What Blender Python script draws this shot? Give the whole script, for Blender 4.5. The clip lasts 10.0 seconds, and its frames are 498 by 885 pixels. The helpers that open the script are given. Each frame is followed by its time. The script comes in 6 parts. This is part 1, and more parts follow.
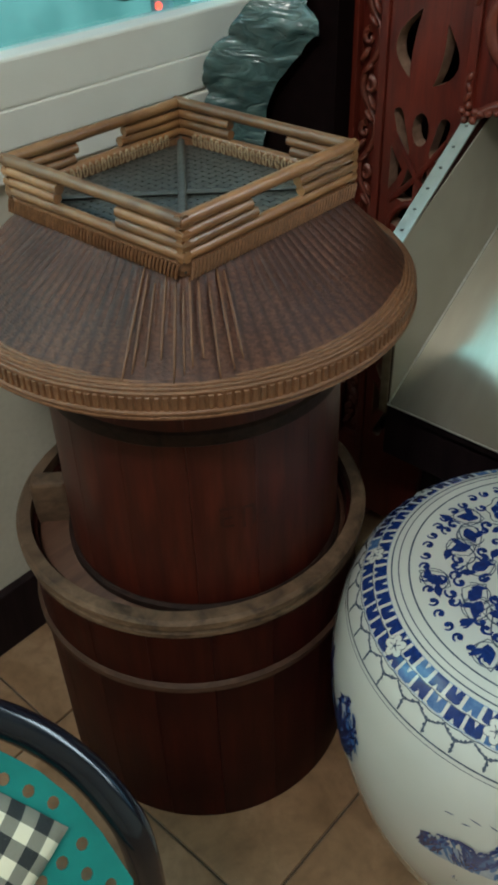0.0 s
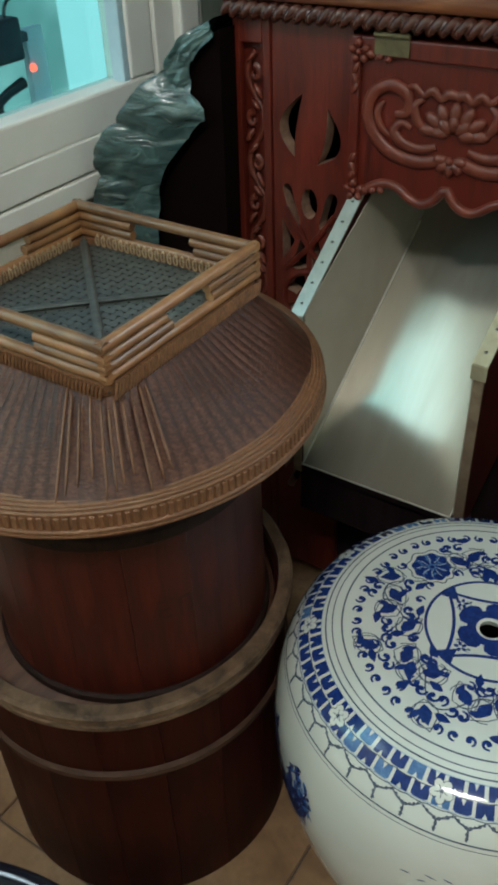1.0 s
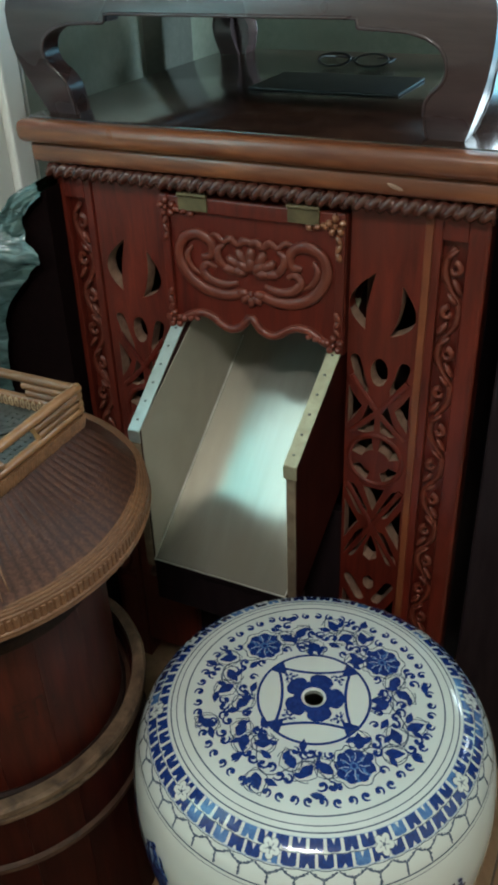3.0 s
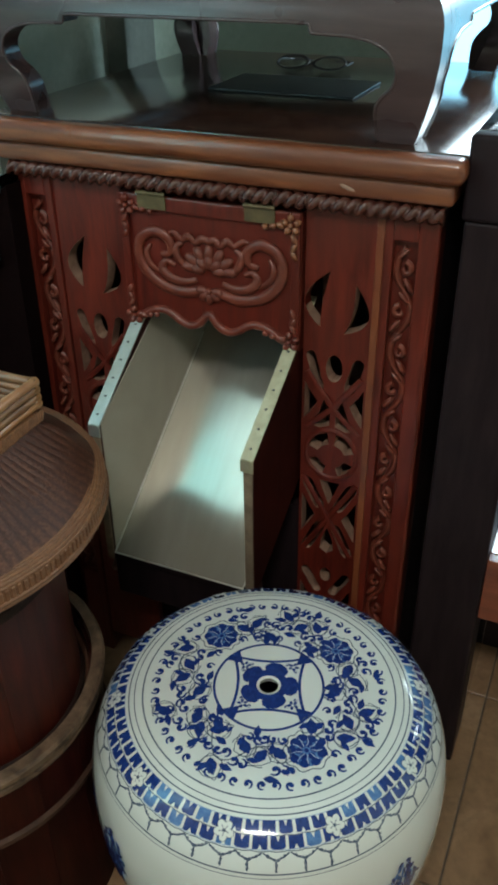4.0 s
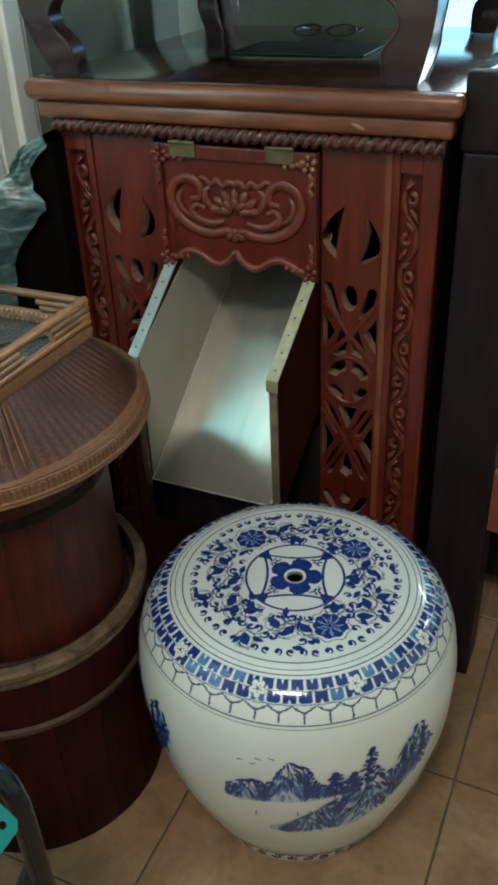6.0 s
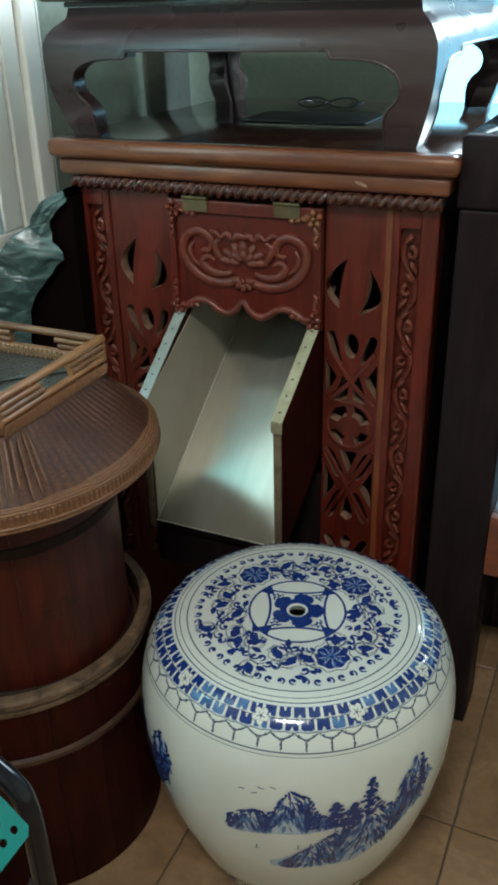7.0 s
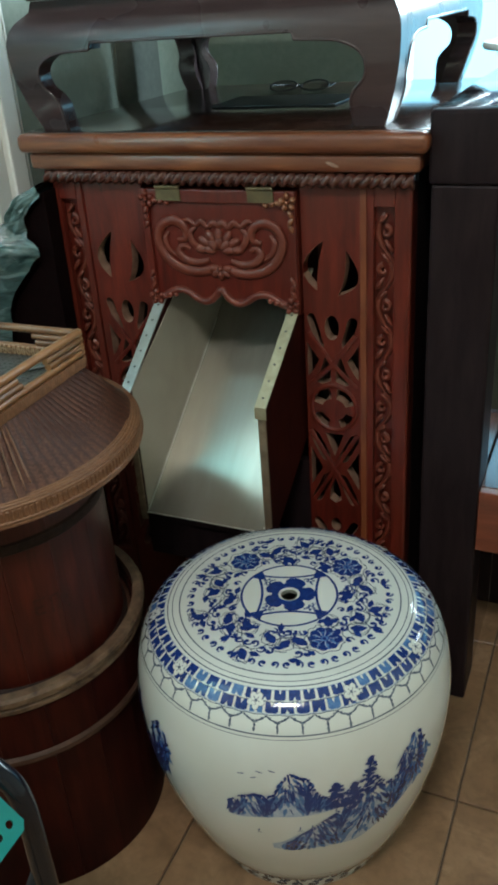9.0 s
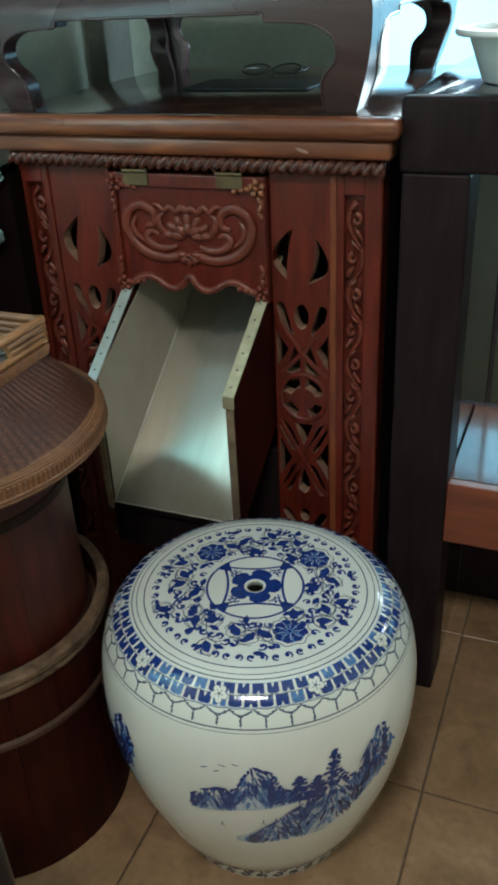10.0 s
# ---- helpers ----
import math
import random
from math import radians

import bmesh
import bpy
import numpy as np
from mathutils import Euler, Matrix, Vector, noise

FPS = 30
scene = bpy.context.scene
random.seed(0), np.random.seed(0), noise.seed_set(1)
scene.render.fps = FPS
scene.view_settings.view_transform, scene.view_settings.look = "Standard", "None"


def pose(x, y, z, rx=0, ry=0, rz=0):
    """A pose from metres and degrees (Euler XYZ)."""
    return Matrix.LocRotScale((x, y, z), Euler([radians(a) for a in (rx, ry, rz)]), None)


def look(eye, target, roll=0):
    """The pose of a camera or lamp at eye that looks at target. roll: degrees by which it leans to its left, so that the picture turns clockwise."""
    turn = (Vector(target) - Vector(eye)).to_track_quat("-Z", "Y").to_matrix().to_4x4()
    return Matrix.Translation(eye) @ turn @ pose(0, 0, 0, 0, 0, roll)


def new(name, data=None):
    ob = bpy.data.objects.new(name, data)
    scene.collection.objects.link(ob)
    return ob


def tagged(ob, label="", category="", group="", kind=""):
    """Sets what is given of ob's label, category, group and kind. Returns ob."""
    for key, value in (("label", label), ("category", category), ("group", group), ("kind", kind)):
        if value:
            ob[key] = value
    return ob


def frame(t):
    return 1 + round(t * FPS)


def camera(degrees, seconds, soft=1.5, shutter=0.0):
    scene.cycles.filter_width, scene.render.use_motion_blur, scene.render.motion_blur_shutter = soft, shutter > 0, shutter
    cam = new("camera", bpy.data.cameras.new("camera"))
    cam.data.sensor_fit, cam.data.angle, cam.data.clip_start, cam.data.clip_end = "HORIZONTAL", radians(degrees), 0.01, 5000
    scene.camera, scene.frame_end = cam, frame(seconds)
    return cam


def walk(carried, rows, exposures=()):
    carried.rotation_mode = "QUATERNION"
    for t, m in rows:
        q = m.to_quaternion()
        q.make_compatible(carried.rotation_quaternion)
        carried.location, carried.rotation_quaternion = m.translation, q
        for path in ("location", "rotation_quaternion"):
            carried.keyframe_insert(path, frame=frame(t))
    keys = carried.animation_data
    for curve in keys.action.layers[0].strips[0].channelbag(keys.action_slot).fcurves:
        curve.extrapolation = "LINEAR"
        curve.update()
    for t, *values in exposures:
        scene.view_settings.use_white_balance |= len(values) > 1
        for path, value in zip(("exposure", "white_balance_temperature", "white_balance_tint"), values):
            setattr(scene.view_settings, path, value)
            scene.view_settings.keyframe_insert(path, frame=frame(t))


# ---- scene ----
cam = camera(32.8, 10.0, soft=3.5)
ROWS = [
    (0.0, 0.6984, -0.9755, 1.0858, 52.436, 1.565, 41.675),
    (0.5, 0.6817, -0.9736, 1.1149, 52.577, 2.176, 38.579),
    (1.0, 0.6690, -0.9704, 1.1627, 53.278, 1.869, 33.216),
    (1.5, 0.6715, -0.9673, 1.2120, 54.849, 2.107, 30.465),
    (2.0, 0.7188, -0.9674, 1.2568, 55.799, 2.858, 28.004),
    (2.5, 0.7603, -0.9913, 1.2721, 57.128, 2.562, 26.304),
    (3.0, 0.7900, -0.9979, 1.2811, 57.441, 1.852, 25.261),
    (4.5, 0.8262, -1.0444, 1.2976, 57.255, 0.483, 23.165),
    (5.0, 0.8471, -1.0931, 1.3197, 56.451, 0.848, 23.719),
    (5.5, 0.8660, -1.1316, 1.2781, 56.020, 2.608, 24.237),
    (7.0, 0.8892, -1.2407, 1.2296, 62.577, 1.271, 24.407),
    (7.5, 0.8911, -1.2455, 1.2069, 62.713, 3.384, 24.606),
    (8.0, 0.8927, -1.2470, 1.2052, 62.507, 4.963, 23.606),
    (8.5, 0.9002, -1.2394, 1.2157, 62.258, 4.510, 23.431),
    (9.0, 0.9088, -1.2343, 1.2214, 61.938, 3.770, 22.956),
    (9.5, 0.9147, -1.2232, 1.2196, 61.609, 3.263, 22.136),
    (10.0, 0.9155, -1.2133, 1.2186, 60.914, 2.642, 21.773),
]
walk(cam, [(t, pose(*row)) for t, *row in ROWS], exposures=[(0.0, 0.12), (1.5, 0.22), (10.0, 0.24)])

# ---------------------------------------------------------------- world and light
world = bpy.data.worlds.new("world")
scene.world = world
world.use_nodes = True
wn = world.node_tree
sky = wn.nodes.new("ShaderNodeTexSky")
sky.sky_type = "NISHITA"
sky.sun_disc = False
sky.sun_elevation, sky.sun_rotation = radians(35), radians(200)
wn.links.new(sky.outputs["Color"], wn.nodes["Background"].inputs["Color"])
wn.nodes["Background"].inputs["Strength"].default_value = 0.06


def area_lamp(name, place, target, w, h, watts, colour):
    data = bpy.data.lights.new(name, "AREA")
    data.shape, data.size, data.size_y, data.energy, data.color = "RECTANGLE", w, h, watts, colour
    ob = new(name, data)
    ob.matrix_world = look(place, target)
    return ob


# daylight in the upper halves of the two windows, and the tube lamp on the ceiling
area_lamp("window_light_side", (-0.27, -0.955, 1.55), (1.0, -0.955, 1.30), 0.58, 1.10, 4.6, (0.56, 0.91, 1.0))
area_lamp("window_light_back", (1.2, 1.0, 1.68), (0.9, -0.6, 0.7), 1.3, 0.7, 52.0, (0.70, 0.90, 1.0))
area_lamp("ceiling_tube_light", (0.90, -1.66, 2.44), (0.70, -0.90, 0.0), 0.50, 0.13, 20.5, (0.97, 0.97, 0.94))


# ---------------------------------------------------------------- materials
def nodes_of(name):
    m = bpy.data.materials.new(name)
    m.use_nodes = True
    nt = m.node_tree
    return m, nt, nt.nodes["Principled BSDF"]


def link(nt, a, b):
    nt.links.new(a, b)


def coords(nt, scale=(1, 1, 1), rot=(0, 0, 0)):
    tc = nt.nodes.new("ShaderNodeTexCoord")
    mp = nt.nodes.new("ShaderNodeMapping")
    mp.inputs["Scale"].default_value = scale
    mp.inputs["Rotation"].default_value = rot
    link(nt, tc.outputs["Object"], mp.inputs["Vector"])
    return mp.outputs["Vector"]


def noise_tex(nt, vec, scale, detail=4.0, rough=0.55, distort=0.0):
    n = nt.nodes.new("ShaderNodeTexNoise")
    n.inputs["Scale"].default_value = scale
    n.inputs["Detail"].default_value = detail
    n.inputs["Roughness"].default_value = rough
    n.inputs["Distortion"].default_value = distort
    link(nt, vec, n.inputs["Vector"])
    return n.outputs["Fac"]


def ramp(nt, fac, stops):
    r = nt.nodes.new("ShaderNodeValToRGB")
    els = r.color_ramp.elements
    while len(els) < len(stops):
        els.new(0.5)
    for e, (p, c) in zip(els, stops):
        e.position, e.color = p, (*c, 1) if len(c) == 3 else c
    link(nt, fac, r.inputs["Fac"])
    return r.outputs["Color"]


def mix(nt, fac, a, b, mode="MIX"):
    n = nt.nodes.new("ShaderNodeMix")
    n.data_type, n.blend_type = "RGBA", mode
    for sock, val in ((n.inputs["Factor"], fac), (n.inputs["A"], a), (n.inputs["B"], b)):
        if isinstance(val, (int, float)):
            sock.default_value = val
        elif isinstance(val, tuple):
            sock.default_value = (*val, 1)
        else:
            link(nt, val, sock)
    return n.outputs["Result"]


def maths(nt, op, a, b=0.0):
    n = nt.nodes.new("ShaderNodeMath")
    n.operation = op
    for sock, val in ((n.inputs[0], a), (n.inputs[1], b)):
        if isinstance(val, (int, float)):
            sock.default_value = val
        else:
            link(nt, val, sock)
    return n.outputs[0]


def bump(nt, bsdf, height, strength=0.3, dist=0.001):
    b = nt.nodes.new("ShaderNodeBump")
    b.inputs["Strength"].default_value = strength
    b.inputs["Distance"].default_value = dist
    link(nt, height, b.inputs["Height"])
    link(nt, b.outputs["Normal"], bsdf.inputs["Normal"])


def surface(name, dark, light, rough=0.5, metal=0.0, scale=30.0, stretch=(1, 1, 1), bumps=0.2, coat=0.0,
            dirt=None, rough_var=0.12, spread=(0.3, 0.7), island=0.0, spec=0.5):
    """Two tones mixed by stretched noise, with slow stains, uneven gloss and fine relief."""
    m, nt, b = nodes_of(name)
    vec = coords(nt, stretch)
    fine = noise_tex(nt, vec, scale, 6.0, 0.62, 0.4)
    slow = noise_tex(nt, coords(nt), 5.0, 3.0)
    col = ramp(nt, fine, [(spread[0], dark), (spread[1], light)])
    if dirt:
        col = mix(nt, ramp(nt, slow, [(0.42, (0, 0, 0)), (0.72, (1, 1, 1))]), col, dirt)
    if island:
        info = nt.nodes.new("ShaderNodeObjectInfo")
        geo = nt.nodes.new("ShaderNodeNewGeometry")
        both = maths(nt, "FRACT", maths(nt, "ADD", info.outputs["Random"], geo.outputs["Random Per Island"]))
        f = maths(nt, "ADD", maths(nt, "MULTIPLY", both, island), 1.0 - island * 0.5)
        comb = nt.nodes.new("ShaderNodeCombineColor")
        for k in range(3):
            link(nt, f, comb.inputs[k])
        col = mix(nt, 1.0, col, comb.outputs["Color"], "MULTIPLY")
    link(nt, col, b.inputs["Base Color"])
    link(nt, maths(nt, "ADD", maths(nt, "MULTIPLY", slow, 2 * rough_var), rough - rough_var), b.inputs["Roughness"])
    b.inputs["Metallic"].default_value = metal
    b.inputs["Specular IOR Level"].default_value = spec
    if coat:
        b.inputs["Coat Weight"].default_value = coat
        b.inputs["Coat Roughness"].default_value = 0.12
    if bumps:
        bump(nt, b, fine, bumps, 0.0015)
    return m


RED_WOOD = surface("red_wood", (0.044, 0.0052, 0.0034), (0.150, 0.0195, 0.0105), 0.34, scale=9, stretch=(7, 7, 0.9), bumps=0.06, coat=0.10, dirt=(0.082, 0.0125, 0.0065), island=0.12, spec=0.4)
CARVED = surface("carved_wood", (0.075, 0.0125, 0.0070), (0.19, 0.038, 0.0195), 0.42, scale=40, bumps=0.2, coat=0.06, dirt=(0.115, 0.030, 0.017), spec=0.4)
EDGE_WOOD = surface("pale_edge_wood", (0.10, 0.021, 0.009), (0.24, 0.070, 0.026), 0.36, scale=7, stretch=(5, 5, 1.2), bumps=0.06, coat=0.15, dirt=(0.13, 0.030, 0.012))
ROPE_WOOD = surface("rope_wood", (0.030, 0.008, 0.0055), (0.085, 0.024, 0.014), 0.24, scale=60, bumps=0.08, coat=0.25, spec=0.5)
INNER_WOOD = surface("inner_wood", (0.05, 0.022, 0.014), (0.10, 0.05, 0.032), 0.7, scale=12, stretch=(6, 6, 1), bumps=0.2)
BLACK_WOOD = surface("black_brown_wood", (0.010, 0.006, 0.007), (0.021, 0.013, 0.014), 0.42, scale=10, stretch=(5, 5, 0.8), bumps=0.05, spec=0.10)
TABLE_GLOSS = surface("glossy_black_top", (0.010, 0.007, 0.008), (0.022, 0.015, 0.016), 0.10, scale=10, stretch=(5, 5, 0.8), bumps=0.03, coat=1.0, rough_var=0.05, spec=1.0)
WORN_LIT_EDGE = surface("worn_lit_edge_wood", (0.085, 0.021, 0.009), (0.31, 0.105, 0.037), 0.30, scale=9, stretch=(1.0, 7, 7), bumps=0.06, coat=0.4, dirt=(0.11, 0.030, 0.013), spread=(0.35, 0.75))
STAND_WOOD = surface("stand_wood", (0.033, 0.020, 0.020), (0.066, 0.042, 0.042), 0.27, scale=8, stretch=(0.8, 5, 5), bumps=0.05, coat=0.25)
SHELF_GLOSS = surface("glossy_shelf", (0.075, 0.028, 0.018), (0.14, 0.055, 0.036), 0.10, scale=7, stretch=(0.8, 6, 6), bumps=0.0, coat=1.0, rough_var=0.03, spec=1.0)
SIDE_GLOSS = surface("glossy_dark_side", (0.010, 0.007, 0.008), (0.022, 0.015, 0.016), 0.16, scale=10, stretch=(5, 5, 0.8), bumps=0.02, coat=0.8, rough_var=0.04)
TOP_WOOD = surface("polished_top", (0.017, 0.008, 0.006), (0.044, 0.019, 0.011), 0.17, scale=7, stretch=(1.2, 6, 6), bumps=0.03, coat=0.6, rough_var=0.05)
BUCKET_WOOD = surface("bucket_wood", (0.027, 0.0042, 0.0026), (0.075, 0.0118, 0.0060), 0.44, scale=11, stretch=(7, 7, 0.7), bumps=0.10, coat=0.04, dirt=(0.032, 0.0055, 0.0036), island=0.06, spec=0.28)
# darker than the bucket wood: shade over the tub is put into the colour
TUB_WOOD = surface("tub_wood", (0.016, 0.0024, 0.0016), (0.042, 0.0062, 0.0035), 0.5, scale=11, stretch=(7, 7, 0.7), bumps=0.12, spec=0.10, dirt=(0.013, 0.0025, 0.0019), island=0.06)
HOOP_CANE = surface("dark_cane_hoop", (0.034, 0.016, 0.010), (0.085, 0.043, 0.027), 0.55, scale=40, stretch=(1, 1, 4), bumps=0.5, dirt=(0.030, 0.013, 0.008), spec=0.25)
LID_BOARD = surface("plain_lid_board", (0.055, 0.022, 0.013), (0.13, 0.058, 0.034), 0.5, scale=10, stretch=(6, 0.8, 1), bumps=0.2, spec=0.3)
RIM_WOOD = surface("weathered_rim", (0.030, 0.018, 0.011), (0.21, 0.130, 0.078), 0.62, scale=30, stretch=(1, 1, 2), bumps=0.9, dirt=(0.085, 0.046, 0.028), spread=(0.34, 0.68), spec=0.25)
STAMP = surface("faded_stamp", (0.012, 0.0028, 0.002), (0.040, 0.0075, 0.0045), 0.45, scale=90, bumps=0.0, spec=0.3, spread=(0.35, 0.6))
# carved wood lightened to paint the orange highlight on one corner blossom
LIT_CARVING = surface("lit_carving", (0.11, 0.032, 0.014), (0.25, 0.092, 0.038), 0.34, scale=60, bumps=0.1, coat=0.15)
HOOP_AND_SHADE = surface("hoop_and_shade", (0.010, 0.005, 0.004), (0.030, 0.014, 0.010), 0.6, scale=70, bumps=0.6, spec=0.15)
BAMBOO = surface("bamboo_rod", (0.135, 0.058, 0.021), (0.36, 0.180, 0.072), 0.40, scale=22, stretch=(1, 1, 1), bumps=0.2, coat=0.12, dirt=(0.15, 0.052, 0.018), island=0.55)
RATTAN = surface("rattan_binding", (0.115, 0.048, 0.021), (0.29, 0.135, 0.061), 0.46, scale=160, bumps=0.7, dirt=(0.12, 0.050, 0.021), island=0.25)
PALE_CANE = surface("pale_cane", (0.26, 0.16, 0.085), (0.48, 0.34, 0.20), 0.45, scale=120, bumps=0.2)
PANEL_WEAVE = surface("woven_panel", (0.030, 0.032, 0.028), (0.080, 0.082, 0.072), 0.38, scale=120, bumps=0.4, coat=0.2, island=0.4)
STEEL = surface("galvanised_steel", (0.42, 0.395, 0.325), (0.56, 0.525, 0.44), 0.15, metal=0.66, scale=5, stretch=(5, 0.8, 0.8), bumps=0.0, rough_var=0.04, dirt=(0.46, 0.41, 0.32), spec=0.6)
STEEL_DULL = surface("dull_galvanised_steel", (0.33, 0.305, 0.245), (0.44, 0.41, 0.335), 0.55, metal=0.30, scale=5, stretch=(5, 0.8, 0.8), bumps=0.0, rough_var=0.05, dirt=(0.36, 0.32, 0.25))
STEEL_EDGE = surface("steel_edge", (0.44, 0.46, 0.42), (0.62, 0.63, 0.58), 0.36, metal=0.75, scale=60, bumps=0.06, dirt=(0.36, 0.33, 0.26))
# edge steel tinted yellowish to paint in the right cap's warm reflection
WARM_STEEL_EDGE = surface("warm_steel_edge", (0.30, 0.27, 0.17), (0.46, 0.42, 0.28), 0.42, metal=0.45, scale=50, bumps=0.1, dirt=(0.24, 0.20, 0.12))
RIVET = surface("rivet_steel", (0.10, 0.10, 0.09), (0.22, 0.22, 0.20), 0.45, metal=0.8, scale=90, bumps=0.1)
RAW_EDGE = surface("raw_board_edge", (0.12, 0.085, 0.05), (0.27, 0.20, 0.13), 0.7, scale=50, bumps=0.4, dirt=(0.08, 0.05, 0.03))
SAWN = surface("sawn_edge", (0.17, 0.090, 0.058), (0.33, 0.20, 0.135), 0.7, scale=60, bumps=0.3)
BRASS = surface("dull_brass", (0.075, 0.056, 0.025), (0.165, 0.125, 0.056), 0.6, metal=0.45, scale=60, bumps=0.3, dirt=(0.085, 0.050, 0.025))
WHITE_FRAME = surface("white_frame", (0.87, 0.86, 0.80), (0.91, 0.90, 0.84), 0.34, scale=14, bumps=0.04, dirt=(0.82, 0.81, 0.74))
WALL_PAINT = surface("wall_paint", (0.58, 0.54, 0.44), (0.66, 0.62, 0.51), 0.75, scale=90, bumps=0.12, dirt=(0.54, 0.50, 0.40))
# grey-green paint made darker, so the shade behind the cabinet is in the colour
SHADED_WALL = surface("shaded_grey_green_wall", (0.175, 0.212, 0.172), (0.23, 0.268, 0.218), 0.8, scale=70, bumps=0.12, dirt=(0.19, 0.22, 0.175))
DARK_PLASTER = surface("dark_plaster", (0.050, 0.058, 0.048), (0.075, 0.085, 0.07), 0.7, scale=60, bumps=0.1)
CEILING = surface("ceiling_paint", (0.66, 0.65, 0.60), (0.72, 0.71, 0.66), 0.85, scale=70, bumps=0.1)
GROUT = surface("grout", (0.09, 0.065, 0.045), (0.15, 0.11, 0.08), 0.9, scale=120, bumps=0.4)
BLACK_TUBE = surface("black_gloss_tube", (0.003, 0.004, 0.007), (0.006, 0.007, 0.011), 0.16, scale=40, bumps=0.0, coat=0.15, rough_var=0.04, spec=0.35)
TEAL = surface("teal_enamel", (0.0, 0.13, 0.110), (0.002, 0.175, 0.148), 0.40, scale=20, bumps=0.05, coat=0.05, spec=0.3)
RED_SHELF = surface("red_brown_board", (0.12, 0.030, 0.016), (0.22, 0.060, 0.030), 0.32, scale=9, stretch=(0.8, 6, 6), bumps=0.05, coat=0.3)
BASIN = surface("white_plastic", (0.66, 0.70, 0.68), (0.74, 0.77, 0.75), 0.32, scale=30, bumps=0.02)
BLUE_PLASTIC = surface("pale_blue_plastic", (0.42, 0.60, 0.68), (0.52, 0.70, 0.77), 0.35, scale=30, bumps=0.02)
DEVICE = surface("dark_device", (0.012, 0.016, 0.020), (0.03, 0.035, 0.04), 0.45, scale=40, bumps=0.05)
PORCELAIN_BLUE = surface("cobalt_paint", (0.006, 0.018, 0.105), (0.016, 0.050, 0.22), 0.14, scale=160, bumps=0.0, coat=0.4, spread=(0.25, 0.75), rough_var=0.03)
PORCELAIN_MID = surface("cobalt_wash", (0.035, 0.105, 0.28), (0.11, 0.23, 0.43), 0.14, scale=150, bumps=0.0, coat=0.4, rough_var=0.03)
PORCELAIN_PALE = surface("pale_wash", (0.28, 0.37, 0.50), (0.44, 0.52, 0.60), 0.14, scale=110, bumps=0.0, coat=0.4, rough_var=0.03)
PORCELAIN_GREY = surface("grey_blue_line", (0.040, 0.058, 0.095), (0.11, 0.14, 0.19), 0.14, scale=110, bumps=0.0, coat=0.4, rough_var=0.03)
PORCELAIN = surface("porcelain_glaze", (0.62, 0.65, 0.61), (0.67, 0.70, 0.655), 0.10, scale=8, bumps=0.012, coat=0.5, dirt=(0.60, 0.63, 0.57), rough_var=0.03)


def tile_material():
    m, nt, b = nodes_of("floor_tile")
    info = nt.nodes.new("ShaderNodeObjectInfo")
    tc = nt.nodes.new("ShaderNodeTexCoord")
    add = nt.nodes.new("ShaderNodeVectorMath")
    add.operation = "ADD"
    comb = nt.nodes.new("ShaderNodeCombineXYZ")
    link(nt, maths(nt, "MULTIPLY", info.outputs["Random"], 37.0), comb.inputs[0])
    link(nt, maths(nt, "MULTIPLY", info.outputs["Random"], 91.0), comb.inputs[1])
    link(nt, tc.outputs["Object"], add.inputs[0])
    link(nt, comb.outputs[0], add.inputs[1])
    vec = add.outputs[0]
    cloud = noise_tex(nt, vec, 9.0, 5.0, 0.6, 0.8)
    fine = noise_tex(nt, vec, 60.0, 4.0)
    col = ramp(nt, cloud, [(0.30, (0.175, 0.100, 0.052)), (0.52, (0.275, 0.162, 0.088)), (0.72, (0.37, 0.235, 0.138))])
    col = mix(nt, ramp(nt, fine, [(0.45, (0, 0, 0)), (0.75, (0.5, 0.5, 0.5))]), col, (0.15, 0.085, 0.045))
    link(nt, col, b.inputs["Base Color"])
    link(nt, maths(nt, "ADD", maths(nt, "MULTIPLY", cloud, 0.25), 0.24), b.inputs["Roughness"])
    bump(nt, b, cloud, 0.12, 0.002)
    return m


TILE = tile_material()


